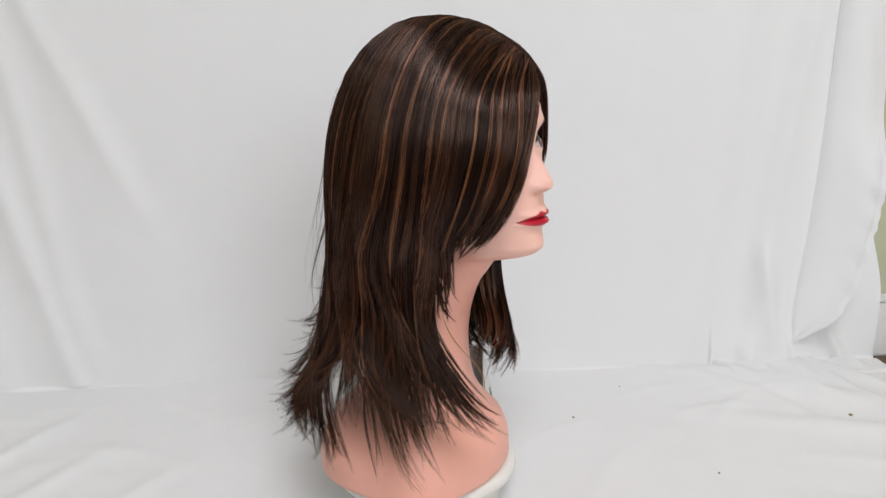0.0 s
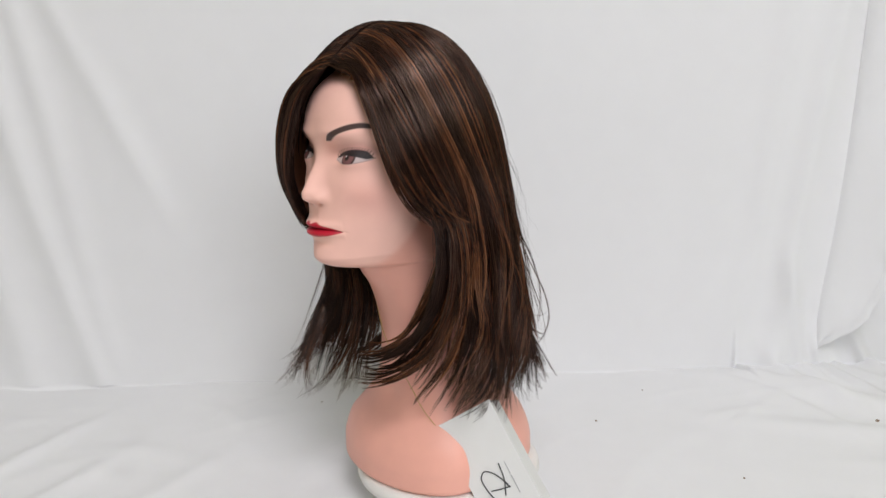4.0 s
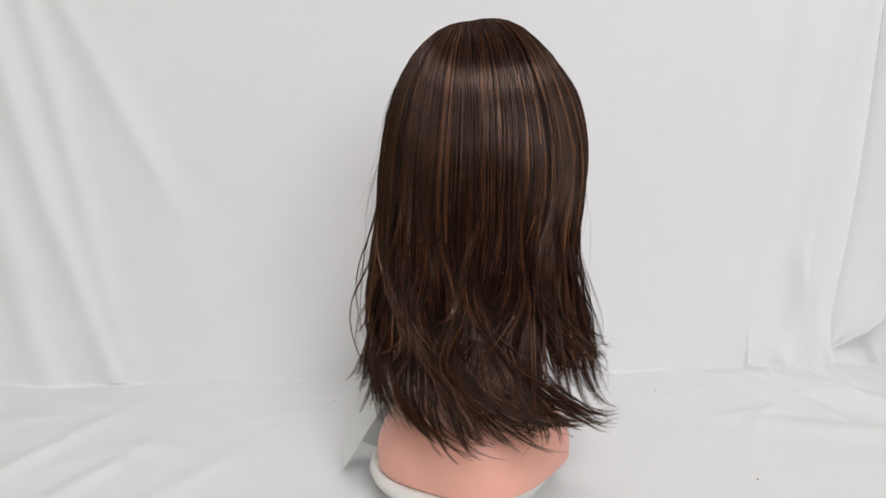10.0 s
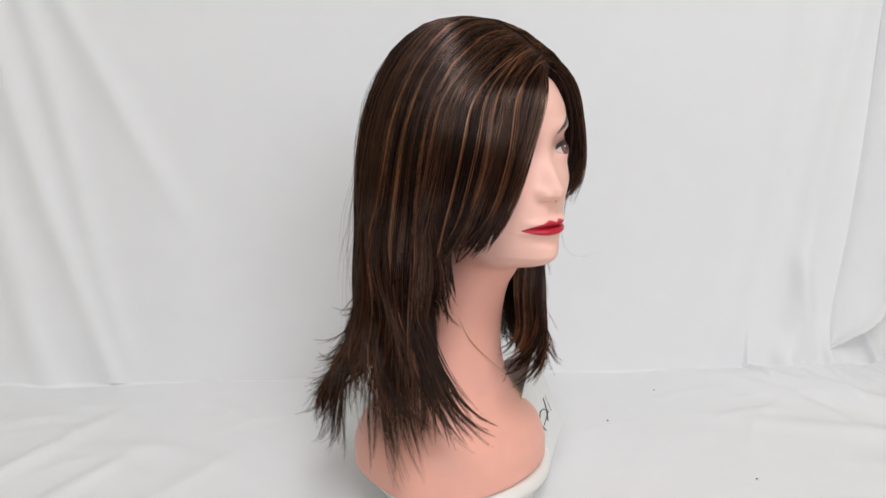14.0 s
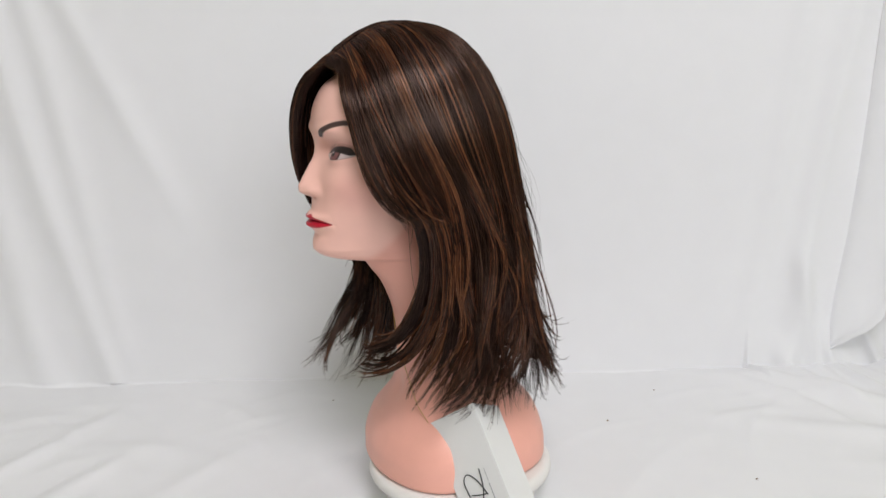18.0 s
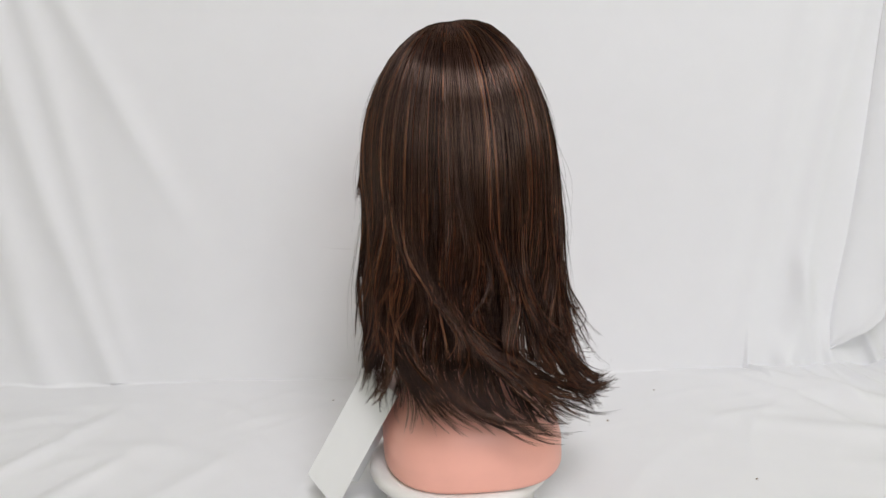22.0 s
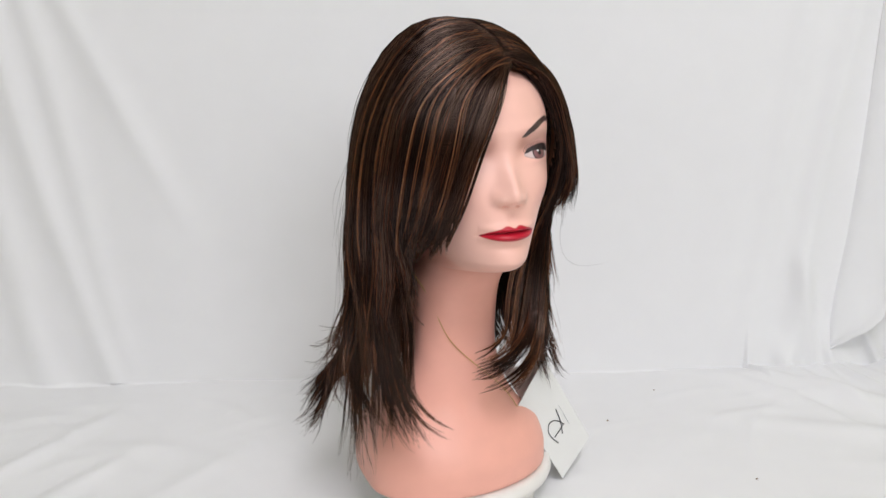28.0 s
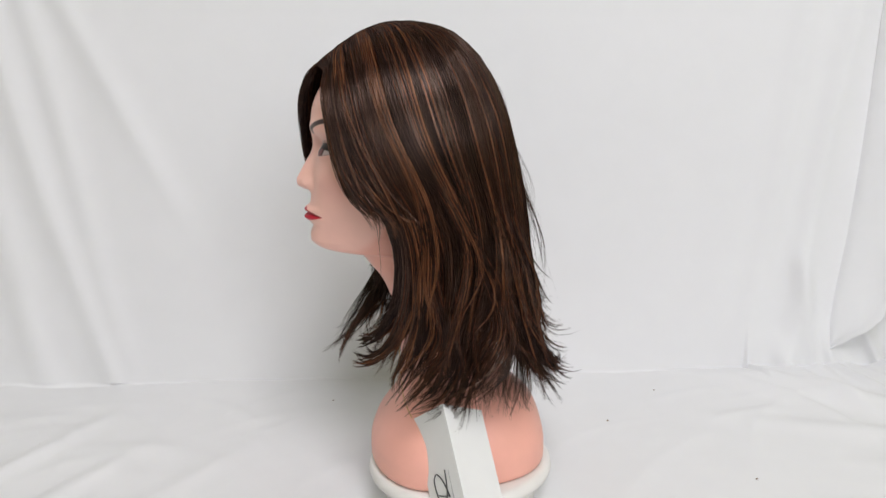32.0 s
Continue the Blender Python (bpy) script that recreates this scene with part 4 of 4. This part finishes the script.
    # flicks at many heights down the back
    for j in range(46):
        a = 148 + (j * 37 % 92) + RNG.uniform(-2, 2)
        cu = RNG.uniform(-34, -10) if a > 200 and j % 2 else RNG.uniform(0, 22)
        hang(a, RNG.uniform(0.112, 0.200), 0.001, RNG.uniform(0.016, 0.038), cu, int(RNG.uniform(8, 16)), 0.0036, MID if j % 3 else DARK, 0.00024, clump=0.8, wild=0.6, deep=0.002, waves=1.0)
    # thin strands on the right that bow out and back in
    for a, end, bu, cu in ((250, 0.120, 0.018, 20), (256, 0.132, 0.014, 22), (262, 0.112, 0.018, 14), (268, 0.146, 0.016, 8), (273, 0.120, 0.010, 8), (279, 0.150, 0.010, 0), (283, 0.132, 0.008, 0), (136, 0.130, 0.018, 0), (143, 0.150, 0.014, 4), (204, 0.190, 0.016, 6)):
        hang(a, end, 0.0005, -0.004, cu, 7, 0.0022, MID, 0.00022, clump=0.5, deep=0.002, waves=1.6, bulge=bu)
    # right side of the face: swept down over the eye's corner, turned in under the cheek
    for a in np.arange(-15, -70, -1.5):
        hue, w = tone(0.04, 0.52)
        d = RNG.uniform(-0.005, 0.0005)
        far = (-15 - a) / 55
        near = (1 - far) ** 2
        end = 0.289 + RNG.uniform(-0.008, 0.008) - 0.012 * far - 0.055 * far ** 3
        lock(a, ((0.415, a + 7 * (1 - far) + 7 * near, d), (0.385, a + 1 + 4 * near, d), (0.355, a - 3 + near, d), (0.330, a - 7, d - 0.001), (0.308, a - 12, d - 0.002), (0.5 * (0.308 + end), a - 17 + 4 * far, d - 0.005), (end, a - 24 + 11 * far, d - 0.011 - RNG.uniform(0, 0.006))),
             42, w * 0.8, hue, clump=0.6, root=root_of(a) * 0.8)
    for j in range(4):
        a = RNG.uniform(-22, -66)
        lock(a, ((0.415, a + 4, 0.0005), (0.385, a + 1, 0.0005), (0.355, a - 3, 0.0005), (0.330, a - 7, 0), (0.308, a - 12, -0.001), (0.292, a - 20, -0.006)), int(RNG.uniform(8, 14)), RNG.uniform(0.0012, 0.0026), GOLD, 0.00020, clump=0.6, deep=0.001, root=root_of(a) * 0.8)
    # then longer and longer pieces behind the jaw
    for j, a in enumerate(np.arange(-44, -86, -1.9)):
        hue, w = tone(0.06, 0.45)
        far = (-44 - a) / 42
        end = 0.262 - 0.060 * far + RNG.uniform(-0.018, 0.012)
        b = -52 - 20 * far
        d = -0.004 + RNG.uniform(-0.003, 0.001)
        cu = RNG.uniform(-8, 12)
        lock(a, ((0.405, a, d), (0.36, a - 3, d), (0.325, (a + b) / 2 - 4, d), (0.295, b - 4, d - 0.003), (0.295 + (end - 0.295) * 0.5, b - 4 - 2 * far, d - 0.006), (end + 0.008, b - 5, d - 0.008), (end, b - 5 + cu, d - 0.007)),
             30, w * 0.7, hue, 0.00025, clump=0.96)
    # left side: face pieces swept back to the jaw
    for j in range(22):
        u = (j + RNG.uniform(0, 1)) / 22
        hue, w = tone(0.09, 0.62)
        d = RNG.uniform(-0.004, 0.0)
        end = RNG.uniform(0.288, 0.312)
        v = 14 * u
        tip = RNG.uniform(-8, 8)
        out = RNG.uniform(0.0, 0.007)
        lock(45 + v, ((0.440, 36 + v, d - 0.001), (0.417, 44 + v, d), (0.385, 50 + v * 1.2, d + 0.001), (0.355, 55 + v * 1.5, d + 0.001), (0.330, 62 + v * 1.6, d + 0.001 + out * 0.5), (0.314, 73 + v * 1.3, d + out), (end, 79 + v * 1.2 + tip, d + out * 0.6)),
             26, w * 0.62, hue, 0.00025, clump=0.93, root=root_of(45 + v) * 0.5)
    # and long locks behind them that sweep forward round the neck and end under the chin
    fronts = (((0.300, 88, 0.090), (0.262, 90, 0.084), (0.228, 84, 0.079), (0.203, 73, 0.072), (0.184, 52, 0.061), (0.173, 22, 0.052), (0.168, -6, 0.045)),
              ((0.300, 94, 0.098), (0.258, 95, 0.094), (0.220, 90, 0.088), (0.190, 79, 0.080), (0.168, 60, 0.070), (0.157, 36, 0.060), (0.153, 16, 0.056), (0.155, 4, 0.058)),
              ((0.300, 97, 0.101), (0.255, 99, 0.100), (0.212, 95, 0.095), (0.178, 87, 0.086), (0.152, 76, 0.070), (0.134, 72, 0.055), (0.122, 70, 0.044)),
              ((0.300, 103, 0.105), (0.255, 106, 0.104), (0.212, 102, 0.100), (0.180, 96, 0.094), (0.155, 90, 0.089), (0.142, 85, 0.089), (0.136, 80, 0.095)))
    for path, a0, many in zip(fronts, (54, 62, 70, 78), (12, 12, 9, 8)):
        for k in range(many):
            u = (k + 0.5) / many * 2 - 1
            hue = tone(0.12, 0.50)[0]
            close = RNG.uniform(0.66, 0.9) if k % 3 == 2 else 1.0
            sweep(a0 + 5 * u, [(z, a, r * (1 - (1 - close) * min(1.0, i / 2))) for i, (z, a, r) in enumerate(path)], 36, 0.0052, hue, spread=5 * u + RNG.normal(0, 1), lift=0.006 * u + RNG.uniform(-0.004, 0.010), clump=0.90, wild=0.9, root=root_of(a0 + 5 * u) * 0.8, top=RNG.uniform(-0.005, 0))
    for j in range(7):
        a = RNG.uniform(64, 98)
        hang(a, RNG.uniform(0.15, 0.23), 0.001, RNG.uniform(0, 0.006), -RNG.uniform(0, 12), int(RNG.uniform(9, 16)), RNG.uniform(0.0014, 0.0030), GOLD, 0.00020, clump=0.8, deep=0.001)
    # right front: one group sweeps forward to a point, the other hangs straight before the shoulder
    fore = ((0.300, -76, 0.088), (0.255, -82, 0.084), (0.215, -80, 0.083), (0.184, -71, 0.088), (0.158, -60, 0.099), (0.140, -52, 0.110), (0.131, -45, 0.119), (0.131, -41, 0.126))
    for k in range(12):
        u = (k + 0.5) / 12 * 2 - 1
        hue = tone(0.04, 0.36)[0]
        sweep(-64 + 7 * u, fore, 24, 0.0036, hue, spread=5 * u + RNG.normal(0, 1.5), lift=RNG.uniform(-0.004, 0.030) * (k % 3 > 0), clump=0.93, wild=1.1, top=RNG.uniform(-0.006, -0.001))
    down = ((0.300, -90, 0.090), (0.255, -97, 0.086), (0.212, -98, 0.090), (0.170, -93, 0.099), (0.132, -86, 0.106), (0.104, -80, 0.110), (0.090, -74, 0.117), (0.0885, -70, 0.124))
    for k in range(40):
        u = (k + 0.5) / 40 * 2 - 1
        hue = tone(0.05, 0.40)[0]
        inner = RNG.uniform(0.50, 0.85) if k % 2 else 1.0
        sweep(-80 + 12 * u, [(z, a, r * (1 - (1 - inner) * min(1.0, i / 2))) for i, (z, a, r) in enumerate(down)], 30, 0.0052, hue, spread=18 * u + RNG.normal(0, 1.5), lift=RNG.uniform(0.0, 0.022) * (k % 3 > 0) + 0.012 * (k % 2), gather=0.6, clump=0.92, wild=1.0, top=RNG.uniform(-0.006, -0.001))
    # thin strands that bow away before them
    for k in range(9):
        r = 0.096 + 0.018 * RNG.rand()
        bow = ((0.300, -80, 0.090), (0.255, -84, 0.090), (0.215, -80, 0.5 * (r + 0.092)), (0.180, -72, r), (0.155, -60, r + 0.002), (0.140, -50, 0.120), (0.132, -45, 0.118))
        sweep(-68 + k, bow, 5, 0.0016, MID if k % 2 else DARK, spread=RNG.normal(0, 5), lift=RNG.uniform(0, 0.012), clump=0.7, wild=0.7, radius=0.00022, top=0.0)
    for a, z, r in ((-114, 0.172, 0.146), (-118, 0.160, 0.156), (-121, 0.150, 0.164), (-124, 0.168, 0.152), (-127, 0.142, 0.168), (-130, 0.156, 0.160), (-134, 0.138, 0.170), (-138, 0.150, 0.162), (-143, 0.134, 0.166)):
        sweep(a + 6, ((0.300, a, 0.101), (0.250, a + 4, 0.101), (0.215, a + 4, 0.106), (0.190, a + 2, 0.116), (z + 0.004, a - 4, 0.5 * (r + 0.120)), (z, a - 8, r), (z + 0.004, a - 10, r + 0.006)), 15, 0.0032, MID, clump=0.95, wild=0.8)
    # strands that hang clear of the back on its left
    for a, end, bu in ((160, 0.215, 0.012), (166, 0.205, 0.016), (170, 0.225, 0.010), (126, 0.150, 0.016), (120, 0.165, 0.012)):
        hang(a, end, 0.001, 0.0, 4, 7, 0.0022, MID, 0.00022, clump=0.5, deep=0.002, waves=1.2, bulge=bu)
    # loose single hairs
    stray = []
    for j in range(90):
        a = RNG.uniform(76, 280)
        end = RNG.uniform(0.13, 0.30)
        q = np.linspace(0, 1, 11)
        zs = 0.400 + (end - 0.400) * q
        bow = RNG.uniform(0.002, 0.014)
        ds = bow * np.sin(np.clip((q - 0.35) / 0.65, 0, 1) * math.pi * RNG.uniform(0.6, 1.2)) + RNG.uniform(0, 0.016) * q ** 4
        az = flow(a, zs) + RNG.normal(0, 14) * q ** 3 + 3.0 * np.sin(q * 9 + j) * q
        stray.append(strand_paths(np.array([root_of(a)]), zs[None], az[None], ds[None]))
    # one long hair that stands out beside the neck, and short ones that lift off the crown
    q = np.linspace(0, 1, 11)
    zs = np.interp(q, [0, 0.35, 0.6, 0.75, 1], [0.400, 0.310, 0.258, 0.246, 0.250])
    stray.append(strand_paths(np.array([root_of(70)]), zs[None], (72 + 5 * q)[None], (0.055 * np.clip((q - 0.5) / 0.5, 0, 1) ** 1.3)[None]))
    for j in range(44):
        a = RNG.uniform(76, 292)
        zs = np.linspace(RNG.uniform(0.405, 0.412), RNG.uniform(0.33, 0.38), 11)
        out = RNG.uniform(0.0006, 0.0050)
        stray.append(strand_paths(np.array([root_of(a)]), zs[None], (a + RNG.normal(0, 6) * q ** 2)[None], (out * np.sin(q * 2.4) ** 1.0)[None]))
    v, f = fibres(np.concatenate(stray), np.full(len(stray), 0.00015))
    me = np_mesh("loose_hairs", v, f)
    me.attributes.new("tone", "FLOAT", "POINT").data.foreach_set("value", np.full(len(v), MID, np.float32))
    tagged(put("loose_hairs", me, M_FIBRE, wg, "fine stray fibres"), kind="stuff")
    return wg


WIG = wig()

# ---------------------------------------------------------------- swing tag


def sheet_leaf(corners, thick=0.0007):
    """A stiff leaf of card from its four corners."""
    a, b, c, d = (Vector(q) for q in corners)
    n = (b - a).cross(d - a).normalized() * thick / 2
    bm = bmesh.new()
    f = bm.faces.new([bm.verts.new(q - n) for q in (a, b, c, d)])
    g = bmesh.ops.extrude_face_region(bm, geom=[f])
    bmesh.ops.translate(bm, vec=n * 2, verts=[q for q in g["geom"] if isinstance(q, bmesh.types.BMVert)])
    return bm


def swing_tag():
    tag = new("swing_tag")
    tagged(tag, "white folded card tag on a gold cord hung from the wig", "tag")
    t1, t2, t3 = Vector((0.0467, 0.0436, 0.1070)), Vector((0.0218, 0.0875, 0.1401)), Vector((-0.0163, 0.0600, 0.1190))
    down = TAG_DOWN
    part("front_leaf", sheet_leaf((t1, t2, t2 + down, t1 + down * 0.92)), M_CARD, tag)
    part("back_leaf", sheet_leaf((t2 + Vector((0, 0.0006, 0)), t3, t3 + down * 0.97, t2 + down * 0.98 + Vector((0, 0.0006, 0)))), M_CARD, tag)
    # emblem: a pen-like monogram and a fine vertical line, laid on the card
    u, w = (t2 - t1).normalized(), down.normalized()
    n = u.cross(w).normalized()
    if n.x < 0:
        n = -n
    o = t1 + n * 0.0009

    def stroke(pts, r, mat, name, label):
        p = [o + u * a + w * b for a, b in pts]
        v, f = tube(spline([tuple(q) for q in p], 26), r, 5)
        put(name, np_mesh(name, v, f), mat, tag, label)

    stroke(((0.0192, 0.0843), (0.0158, 0.0715), (0.0165, 0.0594), (0.0217, 0.0560), (0.0288, 0.0600), (0.0348, 0.0688), (0.0386, 0.0780)), 0.00055, M_INK, "emblem", "dark pen-like monogram shape")
    stroke(((0.0392, 0.0546), (0.0364, 0.0702), (0.0305, 0.0831)), 0.00055, M_INK, "emblem", "dark pen-like monogram shape")
    stroke(((0.0191, 0.0745), (0.0290, 0.0764), (0.0391, 0.0774)), 0.00050, M_INK, "emblem", "dark pen-like monogram shape")
    stroke(((0.0453, 0.0554), (0.0451, 0.0670)), 0.00020, M_INK_PALE, "printed_line", "fine grey line of print")
    stroke(((0.0450, 0.0690), (0.0449, 0.0861)), 0.00030, M_INK_PALE, "printed_line", "fine grey line of print")
    # cord from under the hair across the throat to the card's corner
    pts = [(0.022, -0.056, 0.258), (0.044, -0.0465, 0.2348), (0.0535, -0.0285, 0.1898), (0.0562, 0.0016, 0.1568), (0.0560, 0.0190, 0.140), (0.0540, 0.0330, 0.122), (0.0470, 0.0440, 0.1055)]
    v, f = tube(spline(pts, 60), 0.00042, 6)
    put("cord", np_mesh("cord", v, f), M_CORD, tag, "thin gold cord")
    return tag


TAG_DOWN = Vector((-0.0200, 0.0675, -0.1100))
TAG = swing_tag()


def crumbs():
    for x, y, s in ((0.1818, 0.1564, 0.0014), (0.3095, 0.0088, 0.0011), (0.2591, 0.2439, 0.0010), (-0.5005, 0.1297, 0.0011), (-0.1631, 0.2378, 0.0010), (0.512, 0.132, 0.0026)):
        bm = bmesh.new()
        bmesh.ops.create_icosphere(bm, subdivisions=2, radius=s)
        for q in bm.verts:
            q.co *= 1 + 0.35 * noise.noise(q.co * 900 + Vector((x, y, 0)) * 50)
            q.co.z *= 0.7
        ob = part("crumb", bm, M_CRUMB, smooth=True)
        ob.location = (x, y, 0.0035)
        tagged(ob, "tiny brown crumb lying on the sheet", "crumb", "crumbs on the sheet")


crumbs()

# ---------------------------------------------------------------- turning
TURN0, TURN_RATE = -32.774, -26.928  # degrees, degrees a second


def motions():
    steps = [i * 1.0 for i in range(33)]
    for thing, x in ((PLATE, 0.0), (BUST, 0.0), (WIG, 0.0), (TAG, 0.0)):
        walk(thing, [(t, pose(x, 0, 0, 0, 0, TURN0 + TURN_RATE * t)) for t in steps])


motions()
